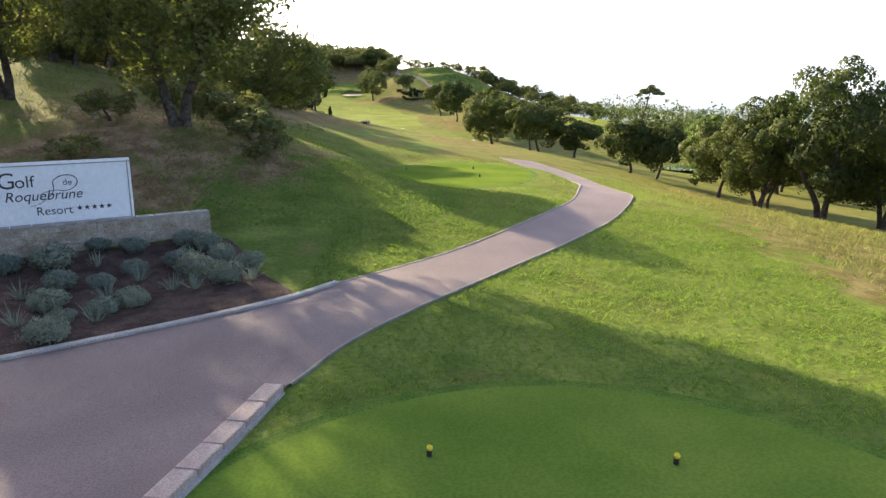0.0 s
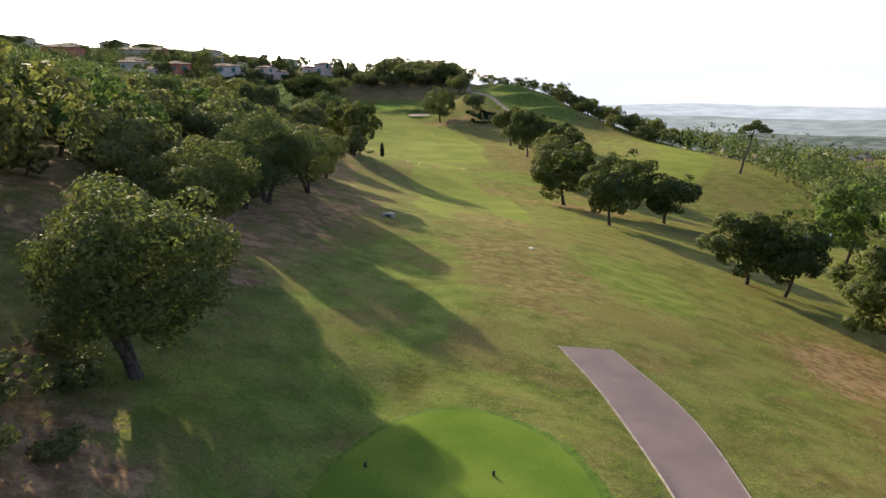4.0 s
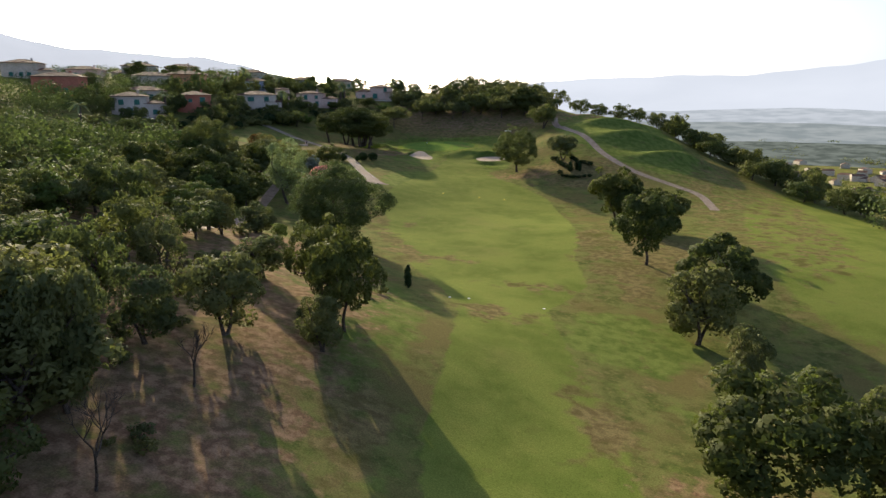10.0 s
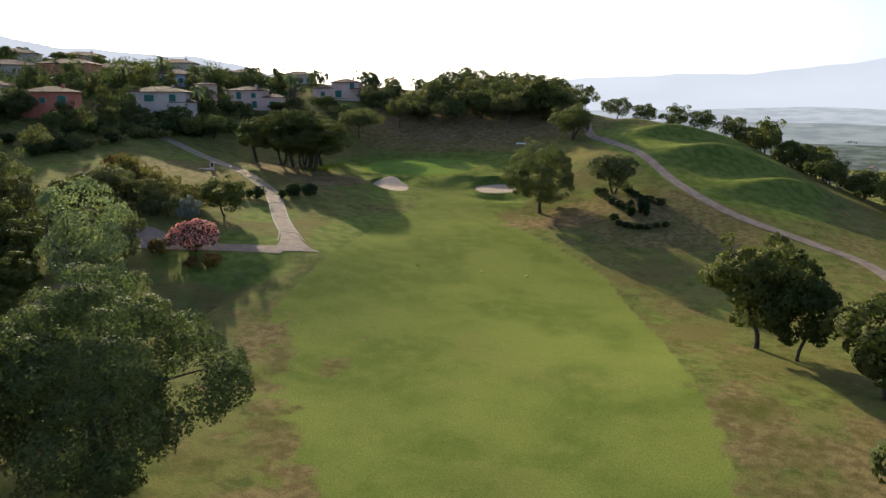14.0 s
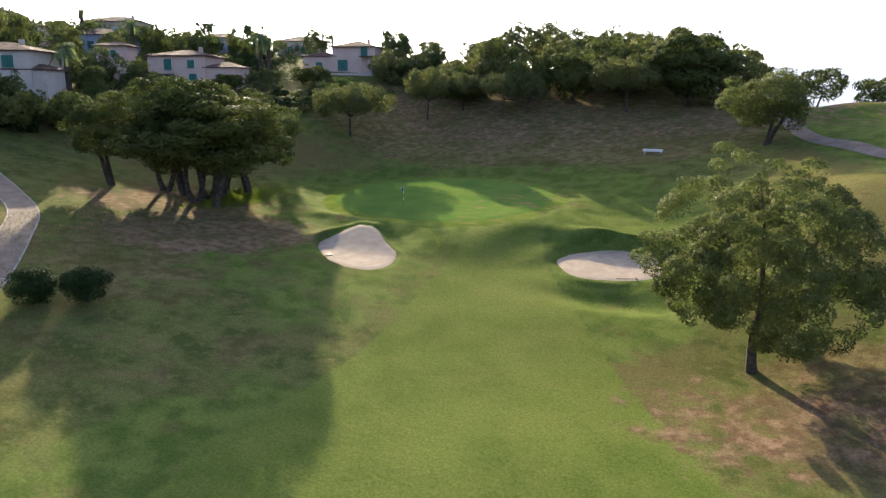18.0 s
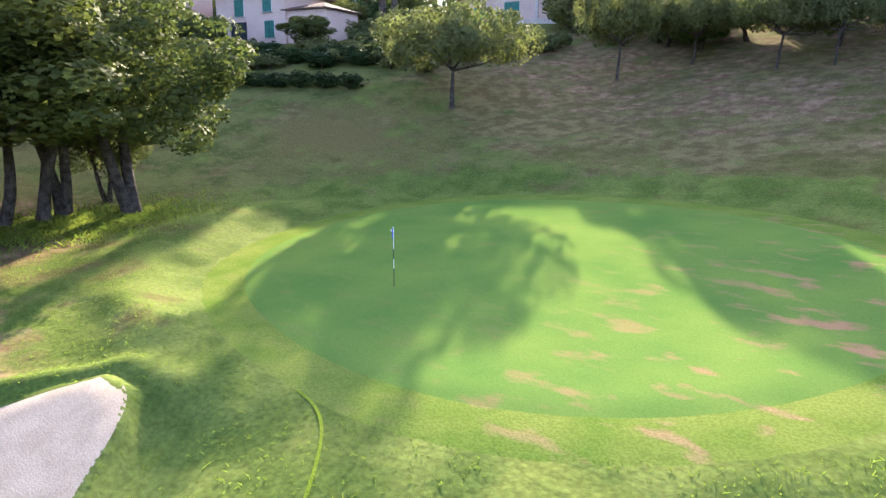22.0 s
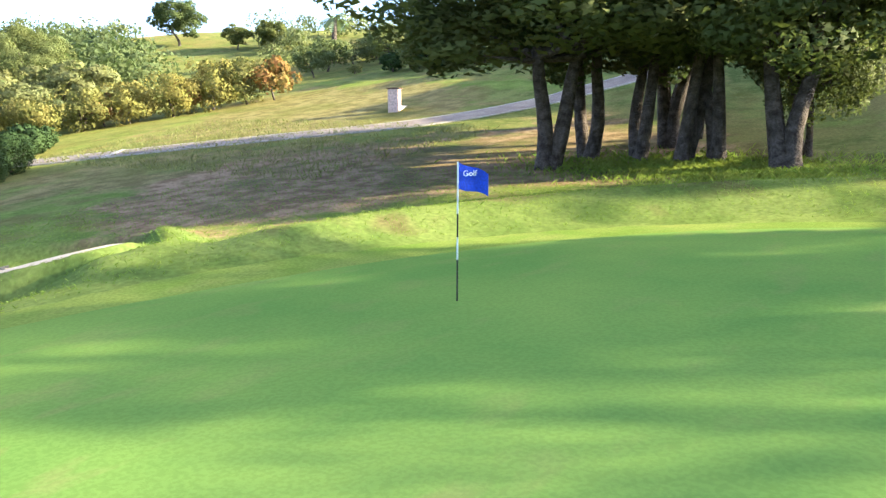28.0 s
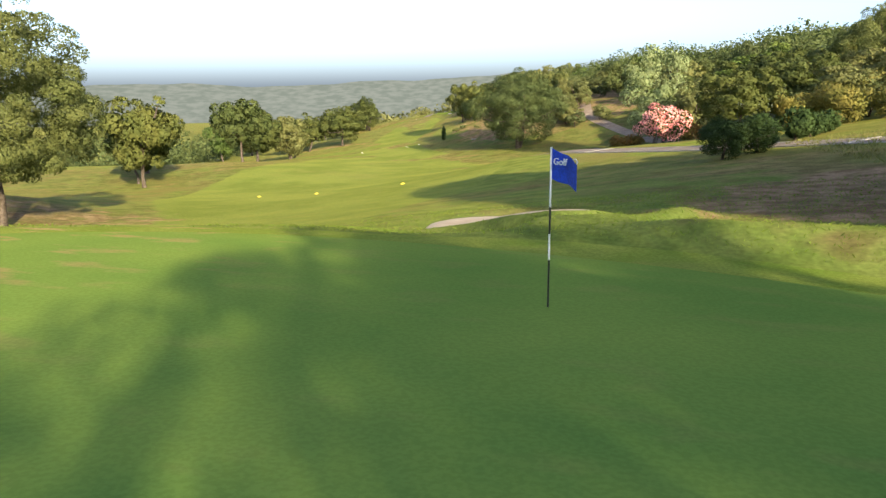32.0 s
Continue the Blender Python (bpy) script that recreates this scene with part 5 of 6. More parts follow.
for row in range(4):
    part("stone", shifted(block(0.06, 0.26, 0.147, 0.012), 0.015, 0, row * 0.165 - 0.02), STONE, low_wall)
for k in range(15):
    part("coping", shifted(block(0.5, 0.36, 0.06, 0.012), -7.52 + 0.52 * k, 0, 0.66), KERB, low_wall)

board = thing("entrance_sign", (-8.62, 21.3, 3.36), "large white entrance sign with dark lettering above a stone wall", "sign", turn=math.degrees(math.atan2(-UY, -UX)))
part("panel", shifted(block(3.7, 0.08, 1.76, 0.01), -1.85, 0, 0.05), WHITE, board)
part("frame", shifted(block(3.7, 0.02, 0.03), -1.85, -0.05, 1.7), KERB, board)
part("frame", shifted(block(0.03, 0.02, 1.7), -0.08, -0.05, 0.05), KERB, board)
for k in (-0.5, -3.2):
    part("post", shifted(block(0.1, 0.1, 1.4, 0.01), k, 0.09, -0.9), KERB, board)
for text, size, x, z, slant in (("G", 0.62, -3.35, 1.12, 0.0), ("olf", 0.46, -2.93, 1.13, 0.0), ("de", 0.24, -1.78, 1.14, 0.0), ("Roquebrune", 0.38, -3.22, 0.76, 0.25), ("Resort", 0.33, -2.5, 0.34, 0.0)):
    me = lettering(text, size, x, z, slant)
    me.transform(Matrix.Translation((0, -0.045, 0)))
    part("lettering", me, INK, board, "dark lettering")
for k in range(5):
    pts = [(-1.42 + 0.19 * k + (0.085 if i % 2 == 0 else 0.036) * math.sin(i * math.pi / 5), -0.048, 0.47 + (0.085 if i % 2 == 0 else 0.036) * math.cos(i * math.pi / 5)) for i in range(10)]
    part("star", build("star", pts, [tuple(range(10))[::-1]]), INK, board, "dark five-pointed star")
swash = [(-2.62, 0.6), (-2.4, 0.66), (-2.18, 0.8), (-2.02, 1.0)] + [(-1.72 - 0.3 * math.cos(q * 0.42 + 0.2) + 0.05 * math.sin(q * 0.42), 1.2 + 0.22 * math.sin(q * 0.42 + 0.2)) for q in range(13)] + [(-2.2, 0.98), (-2.36, 0.9)]
v, f = tube([(x, -0.05, z) for x, z in spread(swash, 60)], [0.005 + 0.008 * math.sin(math.pi * k / 59) for k in range(60)], 5)
part("flourish", build("flourish", v, f), INK, board, "curling dark flourish")

HERBS = [(-7.3, 13.8, 0.55), (-8.3, 15.7, 0.55), (-9.7, 18.6, 0.75), (-8.8, 17.2, 0.5), (-9.2, 20.1, 0.4), (-8.2, 20.1, 0.45), (-7.6, 18.6, 0.45), (-6.6, 16.1, 0.5), (-6.6, 19.2, 0.55), (-6, 18.5, 0.6), (-5, 17.8, 0.55), (-7, 15.5, 0.45), (-7.9, 17.4, 0.4), (-4.7, 19.1, 0.45), (-10.6, 18.1, 0.5), (-11.4, 17.4, 0.5), (-7.6, 14.9, 0.35), (-7, 20.9, 0.5), (-6.3, 20.6, 0.5), (-5.6, 19.6, 0.5), (-9.5, 14.2, 0.5), (-10.4, 15.6, 0.5)]
for x, y, s in HERBS:
    s *= 0.86
    plant(R.choice(HERB), x, y, s, s * R.uniform(1.1, 1.35), R.uniform(0, 360), "domes in the planting bed")


def spikes(name, x, y, n, length, mat, label, category, seed, width=0.025):
    """A tuft of long narrow leaves."""
    rng = random.Random(seed)
    ob = thing(name, (x, y, float(ground(x, y))), label, category, "tufts in the planting bed")
    for k in range(n):
        a0, up = rng.uniform(0, 6.28), rng.uniform(0.5, 1.35)
        l0 = length * rng.uniform(0.6, 1.1)
        d = Vector((math.cos(a0) * math.cos(up), math.sin(a0) * math.cos(up), math.sin(up)))
        s = Vector((-math.sin(a0), math.cos(a0), 0)) * width
        m0, e0 = d * l0 * 0.6, d * l0 - Vector((0, 0, l0 * 0.22 * math.cos(up)))
        b0 = Vector((math.cos(a0), math.sin(a0), 0)) * 0.04
        me = build("leaf", [b0 - s, b0 + s, b0 + m0 + s * 0.8, b0 + m0 - s * 0.8, b0 + e0], [(0, 1, 2, 3), (3, 2, 4)], mat)
        part("leaf", me, None, ob)
    return ob


spikes("yucca", -7.6, 22.7, 26, 1.0, STRAW, "spiky pale yucca behind the stone wall", "plant", 4, 0.03)
for k, (x, y) in enumerate(((-5.2, 18.6), (-6.1, 17.2), (-7.4, 16.6), (-8.7, 18.9), (-5.9, 20.1), (-4.4, 18.0), (-6.9, 14.9), (-5.6, 17.3), (-5.4, 19.1), (-7.2, 17.9), (-8.4, 14.6), (-6.4, 19.8), (-9.3, 16.4))):
    spikes("lavender", x, y, 44, 0.62, SILVER, "faded grey lavender in dark mulch", "plant", 20 + k, 0.009)

# pink stone edge of the lower tee
edge_stones = tagged(new("tee_edge", build("tee_edge", *tube([(-5.6, -4, 2.0), (-2.86, 8.6, 1.95), (-2.3, 11.6, 1.95)], [0.12, 0.12, 0.12], 6), MORTAR)), "edge of pale pink paving stones beside the tee", "edging", kind="structure")
p = spread([(-5.6, -4), (-4.0, 3), (-2.95, 8.3), (-2.3, 11.7)], 24)
for k in range(23):
    a0, b0 = p[k], p[k + 1]
    d = b0 - a0
    ob = part("paver", block(float(np.linalg.norm(d)) - 0.012, 0.34, 0.14, 0.012), PAVER, edge_stones)
    m0 = (a0 + b0) / 2
    ob.matrix_basis = pose(m0[0] - 0.12, m0[1], float(ground(*m0)) + 0.0, 0, 0, math.degrees(math.atan2(d[1], d[0])))


def marker(x, y, mat, label, size=1.0, group="tee markers"):
    """A short slanted tee marker on a spike."""
    z = float(ground(x, y)) + 0.04
    ob = thing("tee_marker", (x, y, z), label, "tee marker", group, turn=20)
    v, f = tube([(0, 0, 0), (0, 0, 0.16 * size)], [0.055 * size, 0.055 * size], 14)
    part("body", build("body", v, f), BLACK, ob)
    v, f = tube([(0, -0.005, 0.15 * size), (0, -0.02, 0.19 * size)], [0.06 * size, 0.058 * size], 14)
    part("cap", build("cap", v, f), mat, ob, "coloured slanted cap")


for x, y in ((0.2, 9.4), (3.45, 9.1)):
    marker(x, y, YELLOW, "black tee marker with a yellow cap on the turf", 0.72)
for x, y in ((-1.55, 42), (2.35, 41.9), (-1.8, 37.7), (2.5, 37.8)):
    marker(x, y, BLACK, "small black tee marker on the turf", 0.75)
for x, y in ((-37.2, 242.3), (-29.1, 243.9), (-23.3, 244.2)):
    ob = thing("yellow_marker", (x, y, float(ground(x, y))), "yellow plastic marker lying on the fairway", "marker", "yellow markers across the fairway")
    bm = bmesh.new()
    bmesh.ops.create_uvsphere(bm, u_segments=16, v_segments=8, radius=0.2)
    bmesh.ops.transform(bm, matrix=Matrix.Diagonal((1, 1, 0.7, 1)), verts=bm.verts)
    part("body", bm, YELLOW, ob)
    part("foot", shifted(block(0.3, 0.3, 0.04, 0.01), 0, 0, 0), BLACK, ob)
for x, y in ((-19.2, 165.9), (-17.1, 167.3), (-8.0, 168.7), (4.1, 77.6)):
    bm = block(0.32, 0.26, 0.07, 0.02)
    ob = new("distance_plate", bpy.data.meshes.new("distance_plate"))
    bm.to_mesh(ob.data)
    bm.free()
    ob.data.materials.append(WHITE)
    ob.matrix_basis = pose(x, y, float(ground(x, y)) - 0.01, 0, 0, 20)
    tagged(ob, "white distance plate set in the turf", "plate", "distance plates")
drain = thing("drain", (-7.8, 80.8, float(ground(-7.8, 80.8))), "concrete drain outlet in the grass bank", "drain")
part("body", shifted(block(1.0, 0.6, 0.5, 0.03), 0, 0, -0.2), KERB, drain)
part("opening", shifted(block(0.5, 0.05, 0.3), 0, -0.3, -0.1), BLACK, drain)
stone = new("boulder", bpy.data.meshes.new("boulder"))
bm = block(0.6, 0.5, 0.9, 0.12)
bm.to_mesh(stone.data)
bm.free()
stone.data.materials.append(KERB)
stone.matrix_basis = pose(-15, 32.8, float(ground(-15, 32.8)) - 0.1, 4, 3, 30)
tagged(stone, "grey standing stone on the bank above the sign", "stone")

# ---- flag, cup and rakes ----
fz = float(ground(-54.85, 298.6)) + 0.02
flag = thing("golf_flag", (-54.85, 298.6, fz), "blue flag on a black and white striped pin in the green", "flag")
at = 0.0
for k, (step, mat) in enumerate(((0.66, BLACK), (0.31, WHITE), (0.32, BLACK), (0.32, WHITE), (0.37, WHITE))):
    part("pole_band", build("pole_band", *tube([(0, 0, at), (0, 0, at + step)], [0.012, 0.012], 12)), mat, flag)
    at += step
nu, nv = 14, 8
pts = [(0.013 + 0.4 * i / nu, 0.05 * math.sin(i / nu * 5.0) * i / nu, 1.97 - 0.35 * j / nv * (1 - 0.15 * i / nu) - 0.17 * (i / nu) ** 1.4 - 0.02 * math.sin(i / nu * 6)) for j in range(nv + 1) for i in range(nu + 1)]
quads = [(j * (nu + 1) + i, j * (nu + 1) + i + 1, (j + 1) * (nu + 1) + i + 1, (j + 1) * (nu + 1) + i) for j in range(nv) for i in range(nu)]
cloth = part("cloth", build("cloth", pts, quads, BLUE, True), None, flag)
cloth.matrix_basis = pose(0, 0, 0, 0, 0, 143)
for side in (-1, 1):
    me = lettering("Golf", 0.11, 0.06, 1.79)
    me.transform(Matrix.Translation((0, -0.03, 0)))
    if side > 0:
        me.transform(Matrix.Rotation(radians(180), 4, "Z") @ Matrix.Translation((-0.42, 0, 0)))
    part("lettering", me, WHITE, cloth, "white lettering")
v, f = tube([(0, 0, 0.0), (0, 0, 0.012)], [0.06, 0.06], 20)
part("cup_rim", build("cup_rim", v, f), WHITE, flag, "white rim of the cup")


def rake(x, y, turn):
    ob = thing("bunker_rake", (x, y, float(ground(x, y)) + 0.06), "dark rake lying in the sand", "rake", "bunker rakes", turn)
    part("handle", build("handle", *tube([(0, 0, 0.02), (1.5, 0, 0.05)], [0.02, 0.02], 6)), BLACK, ob)
    part("head", shifted(block(0.08, 0.6, 0.06, 0.01), 0, 0, 0), BLACK, ob)
    for k in range(7):
        part("tooth", shifted(block(0.02, 0.02, 0.06), 0, -0.27 + 0.09 * k, -0.05), BLACK, ob)


rake(-55.1, 283.6, 110)
rake(-31.6, 286.9, -160)

# ---- bench and pillar ----
bx, by = -32.7, 319.4
bench = thing("bench", (bx, by, float(ground(bx, by))), "long white bench on a bare bank above the green", "bench", turn=-8)
part("seat", shifted(block(2.2, 0.42, 0.07, 0.01), 0, 0, 0.45), WHITE, bench)
part("front_board", shifted(block(2.2, 0.05, 0.2, 0.01), 0, -0.2, 0.25), WHITE, bench)
for k in (-0.9, 0.9):
    part("support", shifted(block(0.2, 0.36, 0.6, 0.01), k, 0, -0.15), KERB, bench)
px, py = -83.8, 273.5
pillar = thing("pillar", (px, py, float(ground(px, py))), "pink rendered pillar with a tiled cap and low plinth", "pillar", turn=25)
part("shaft", shifted(block(0.75, 0.7, 1.65, 0.02), 0, 0, -0.2), PINKWALL, pillar)
part("plinth", shifted(block(3.4, 0.75, 0.6, 0.02), -2.1, 0, -0.25), WHITEWALL, pillar)
part("niche", shifted(block(0.42, 0.04, 0.7), 0.03, -0.36, 0.6), GLASS, pillar, "dark recessed panel")
for k in range(4):
    part("roof_tile", shifted(block(0.23, 0.9, 0.07, 0.02), -0.34 + 0.23 * k, 0, 1.45 + 0.01 * (k % 2)), TILES, pillar)
drain = thing("drain_cover", (-31.6, 171, float(ground(-31.6, 171))), "short pale concrete drain cover at the end of the ditch", "drain", turn=25)
part("slab", shifted(block(1.1, 0.3, 0.4, 0.03), 0, 0, -0.3), KERB, drain)
pole = thing("sign_post", (-60.7, 233.4, float(ground(-60.7, 233.4))), "thin dark metal post beside the oleander", "post")
part("post", build("post", *tube([(0, 0, -0.3), (0, 0, 2.6)], [0.05, 0.045], 8)), BLACK, pole)
part("plate", shifted(block(0.3, 0.03, 0.4), 0, -0.06, 2.1), BLACK, pole)
for k, (a0, b0) in enumerate((((-56.4, 242.8), (-54.1, 243.7)), ((-65, 257.2), (-63, 258.5)), ((-69.9, 264.6), (-67.7, 266.1)))):
    edging("joint_%d" % k, [a0, ((a0[0] + b0[0]) / 2, (a0[1] + b0[1]) / 2), b0], 0.22, 0.075, "pale concrete strip across the cart path", KERB, 12)


# ---- cypresses, pine, palms, bare trees ----
def column(x, y, r, h, seed, label, category="cypress", group="", mat=HEDGE, n=2600):
    """A narrow clipped conifer."""
    rng = np.random.default_rng(seed)
    ob = thing("cypress", (x, y, float(ground(x, y)) - 0.05), label, category, group)
    zs = rng.uniform(0.06, 1, 46)
    cs = np.c_[rng.normal(size=(46, 2)) * r * 0.18, zs * (h - r * 0.5)]
    rs = r * 0.78 * np.sqrt(np.clip(1.12 - zs ** 3.0, 0.06, 1)) * np.clip(zs * 5, 0.6, 1)
    part("crown", leaf_mesh("crown", leaves(cs, rs, n, 0.09, rng, np.array([0, 0, h / 2])), mat), None, ob)
    part("trunk", build("trunk", *tube([(0, 0, -0.3), (0, 0, h * 0.5)], [0.09, 0.05], 6), BARK), None, ob)


column(-24.4, 165.8, 0.5, 3.1, 1, "narrow dark cypress standing in the fairway rough", n=2200)
for k, (x, y, r0, h0) in enumerate(((-9.9, 268.6, 0.78, 2.8), (-8.3, 269.3, 0.6, 3.3), (-7.5, 268.5, 0.55, 2.9))):
    column(x, y, r0, h0, 5 + k, "small clipped cypress in the olive bed", group="clipped cypresses")
for k, (x, y, h0) in enumerate(((-137, 300, 9), (-92, 378, 8), (-141, 262, 9))):
    column(x, y, 0.8, h0, 15 + k, "tall dark cypress among the villas", group="cypresses among the villas", n=1500)

pine = thing("pine_tree", (52.5, 187, float(ground(52.5, 187))), "tall leaning pine with a thin flat crown", "tree")
part("trunk", build("trunk", *tube([(0, 0, -0.3), (0.6, 0, 3), (1.6, 0.1, 6.5), (2.4, 0.2, 10)], [0.3, 0.25, 0.2, 0.1], 8), BARK, True), None, pine)
rng = np.random.default_rng(77)
cs = np.array([(2.4, 0, 10.4), (4.2, 0.8, 10.2), (0.6, -0.5, 10.1), (3.4, -1.6, 9.6), (1.6, 1.6, 9.8), (5.2, -0.4, 9.4), (2.8, 0.4, 11.2), (-0.2, 0.6, 9.2), (1.2, -1.6, 8.4)])
part("crown", leaf_mesh("crown", leaves(cs, np.array([1.4, 1.1, 1.2, 1, 1, 0.9, 1, 0.8, 0.6]), 4200, 0.16, rng, None, 0.55), OAK), None, pine)
for k, (a0, b0) in enumerate((((1.9, 0.1, 7.8), (4.2, 0.6, 9.8)), ((2.1, 0.1, 8.6), (0.4, -0.4, 9.8)), ((1.7, 0.1, 7.2), (1.2, -1.5, 8.2)), ((2.2, 0.1, 9.2), (3.4, -1.4, 9.5)))):
    part("branch", build("branch", *tube([a0, b0], [0.08, 0.03], 5), BARK), None, pine)


def palm(x, y, h, seed, label="tall palm with drooping fronds among the villas"):
    rng = random.Random(seed)
    ob = thing("palm_tree", (x, y, float(ground(x, y))), label, "palm", "palms among the villas")
    part("trunk", build("trunk", *tube([(0, 0, -0.3), (0.05, 0, h * 0.5), (0, 0.08, h)], [0.42, 0.36, 0.34], 9), BARK, True), None, ob)
    for k in range(26):
        a0, up, l0 = rng.uniform(0, 6.28), rng.uniform(-0.5, 1.2), rng.uniform(1.7, 2.6)
        d, s = Vector((math.cos(a0), math.sin(a0), 0)), Vector((-math.sin(a0), math.cos(a0), 0))
        line = [Vector((0, 0, h)) + d * l0 * u * math.cos(up * (1 - u)) + Vector((0, 0, l0 * (u * math.sin(up) - 0.75 * u * u))) for u in (0, 0.25, 0.5, 0.75, 1)]
        v, f = [], []
        mids = [line[i].lerp(line[i + 1], q / 3) for i in range(4) for q in range(3)] + [line[4]]
        for i, b0 in enumerate(mids):
            w0 = 0.44 * math.sin(0.35 + 2.6 * i / 12) ** 0.6
            v += [b0, b0 + s * w0 + d * 0.2 - Vector((0, 0, 0.16)), b0 - s * w0 + d * 0.2 - Vector((0, 0, 0.16))]
            if i:
                f += [(3 * i - 3, 3 * i, 3 * i - 2), (3 * i - 3, 3 * i - 1, 3 * i)]
        part("frond", build("frond", v, f, PALE if k % 5 else STRAW), None, ob)


for k, (x, y, h0) in enumerate(((-108.4, 310.5, 6.8), (-122, 338, 7), (-99.3, 342.6, 7.2), (-98.2, 343.4, 6.4), (-124, 268, 5.5), (-133, 318, 6), (-140, 345, 7), (-122, 231, 6))):
    palm(x, y, h0, 40 + k)


def bare(x, y, h, seed):
    """A leafless tree of thin forking branches."""
    rng = random.Random(seed)
    ob = thing("bare_tree", (x, y, float(ground(x, y)) - 0.1), "leafless grey tree with thin forking branches", "tree", "bare trees on the dry bank")
    pieces = []

    def fork(p0, d0, l0, r0, n0):
        e0 = p0 + d0 * l0
        pieces.append(tube([p0, (p0 + e0) / 2 + Vector((rng.gauss(0, 1), rng.gauss(0, 1), 0)) * l0 * 0.06, e0], [r0, r0 * 0.8, r0 * 0.62], 5))
        if n0:
            for i in range(3):
                q = Vector((rng.gauss(0, 0.55), rng.gauss(0, 0.55), rng.uniform(0.2, 0.7)))
                fork(e0, (d0 + q).normalized(), l0 * rng.uniform(0.6, 0.85), r0 * 0.58, n0 - 1)

    fork(Vector((0, 0, 0)), Vector((0.05, 0.05, 1)), h * 0.32, 0.1, 4)
    v, f = join(*pieces)
    part("limbwork", build("limbwork", v, f, BARK), None, ob)


for k, (x, y, h0) in enumerate(((-25.5, 112, 5.5), (-24, 100, 5), (-27.5, 124, 4.5), (-37, 137, 4), (-34, 96, 5))):
    bare(x, y, h0, 60 + k)


# ---- villas ----
def hip_roof(w, d, z, rise, over=0.5, thick=0.14):
    """A hipped roof with eaves of some thickness."""
    W, D = w / 2 + over, d / 2 + over
    rx = max(0.3, W - D)
    v = [(-W, -D, z), (W, -D, z), (W, D, z), (-W, D, z), (-W, -D, z + thick), (W, -D, z + thick), (W, D, z + thick), (-W, D, z + thick), (-rx, 0, z + thick + rise), (rx, 0, z + thick + rise)]
    f = [(3, 2, 1, 0), (0, 1, 5, 4), (1, 2, 6, 5), (2, 3, 7, 6), (3, 0, 4, 7), (4, 5, 9, 8), (5, 6, 9), (6, 7, 8, 9), (7, 4, 8)]
    return build("roof", v, f, TILES)


def window(ob, x, z, w, h, front, shutters=True, arch=False, mat=None):
    """A recessed window with frame, sill and open shutters on a front facing -y."""
    win = part("window", shifted(block(w, 0.04, h), x, front - 0.005, z), GLASS, ob, "dark window pane")
    for sx in (-1, 1):
        part("frame", shifted(block(0.08, 0.1, h + 0.1), x + sx * w / 2, front - 0.02, z - 0.05), WHITE, win)
        if shutters:
            part("shutter", shifted(block(w * 0.5, 0.06, h), x + sx * w * 0.27, front - 0.07, z), mat or SHUTTER, win)
    part("sill", shifted(block(w + 0.3, 0.2, 0.08), x, front - 0.06, z - 0.1), KERB, win)


def villa(x, y, turn, w, d, h, wall, label, wins, wing=None, rise=1.4, base=2.0, chimney=True):
    """A rendered villa: walls, hipped tile roof, windows, perhaps a lower wing."""
    z = float(ground(x, y)) - 0.8
    ob = thing("villa", (x, y, z), label, "house", "villas on the hill", turn)
    part("wall", shifted(block(w, d, h + base, 0.03), 0, 0, -base), wall, ob)
    part("roof", hip_roof(w, d, h, rise), None, ob)
    if chimney:
        part("chimney", shifted(block(0.6, 0.5, 1.2, 0.02), w * 0.22, d * 0.1, h + rise * 0.45), wall, ob)
    for wx, wz, ww, wh in wins:
        window(ob, wx, wz, ww, wh, -d / 2)
    if wing:
        sx, ww, wd, wh = wing
        body = part("wing", shifted(block(ww, wd, wh + base, 0.03), sx, 0.3 - (d - wd) / 2, -base), wall, ob)
        roof = part("wing_roof", hip_roof(ww, wd, wh, 0.9, 0.35), None, ob)
        roof.location = (sx, 0.3 - (d - wd) / 2, 0)
        window(ob, sx, 0.6, 1.2, 1.3, 0.3 - (d - wd) / 2 - wd / 2)
    return ob


pink = villa(-107.4, 333.8, 14, 9.4, 8, 4.7, PINKWALL, "pink rendered villa with green shutters and a hipped tile roof", [(-1.4, 2.6, 1.2, 1.7), (2.4, 2.9, 1.1, 1.2), (2.6, 0.3, 1.2, 1.7)], (7, 5, 6, 2.9), 1.0)
arch = part("arch", shifted(block(2.2, 0.06, 1.9, 0.02), -1.6, -4.01, 0.1), GLASS, pink, "dark arched opening")
v, f = tube([(-1.6, -4.03, 1.9), (-1.6, -3.98, 1.9)], [1.08, 1.08], 24)
part("arch_head", build("arch_head", v, f), GLASS, pink, "dark arched opening")
villa(-115.9, 327.7, 20, 4.6, 4.6, 5.4, PINKWALL, "narrow pale pink villa tower with one window", [(0.4, 3.8, 0.9, 1.0)], None, 0.7, 2.0, False)
villa(-115, 306, 22, 12.5, 9, 5.2, WHITEWALL, "long white villa with a wide low roof and garage", [(-5, 3.2, 1.4, 1.5), (-1.5, 3.2, 2.0, 1.4), (3.5, 3.2, 1.4, 1.5), (-4.5, 0.3, 2.4, 1.9)], (5.4, 5, 5, 2.9), 1.2)
villa(-123, 281.5, 30, 9.5, 8, 5.4, REDWALL, "red rendered villa with small white windows", [(-2.6, 3.4, 1.0, 1.0), (-1.0, 3.4, 1.0, 1.0), (2.4, 3.0, 1.5, 1.8)], (-6, 5, 6, 2.9), 1.1)
villa(-130, 261, 30, 9, 8, 5.4, WHITEWALL, "white villa with a tiled roof and pale shutters", [(-2, 3.2, 1.3, 1.4), (2, 3.2, 1.3, 1.4), (0, 0.5, 1.6, 1.8)], (6.5, 5, 6, 3.4), 1.2)
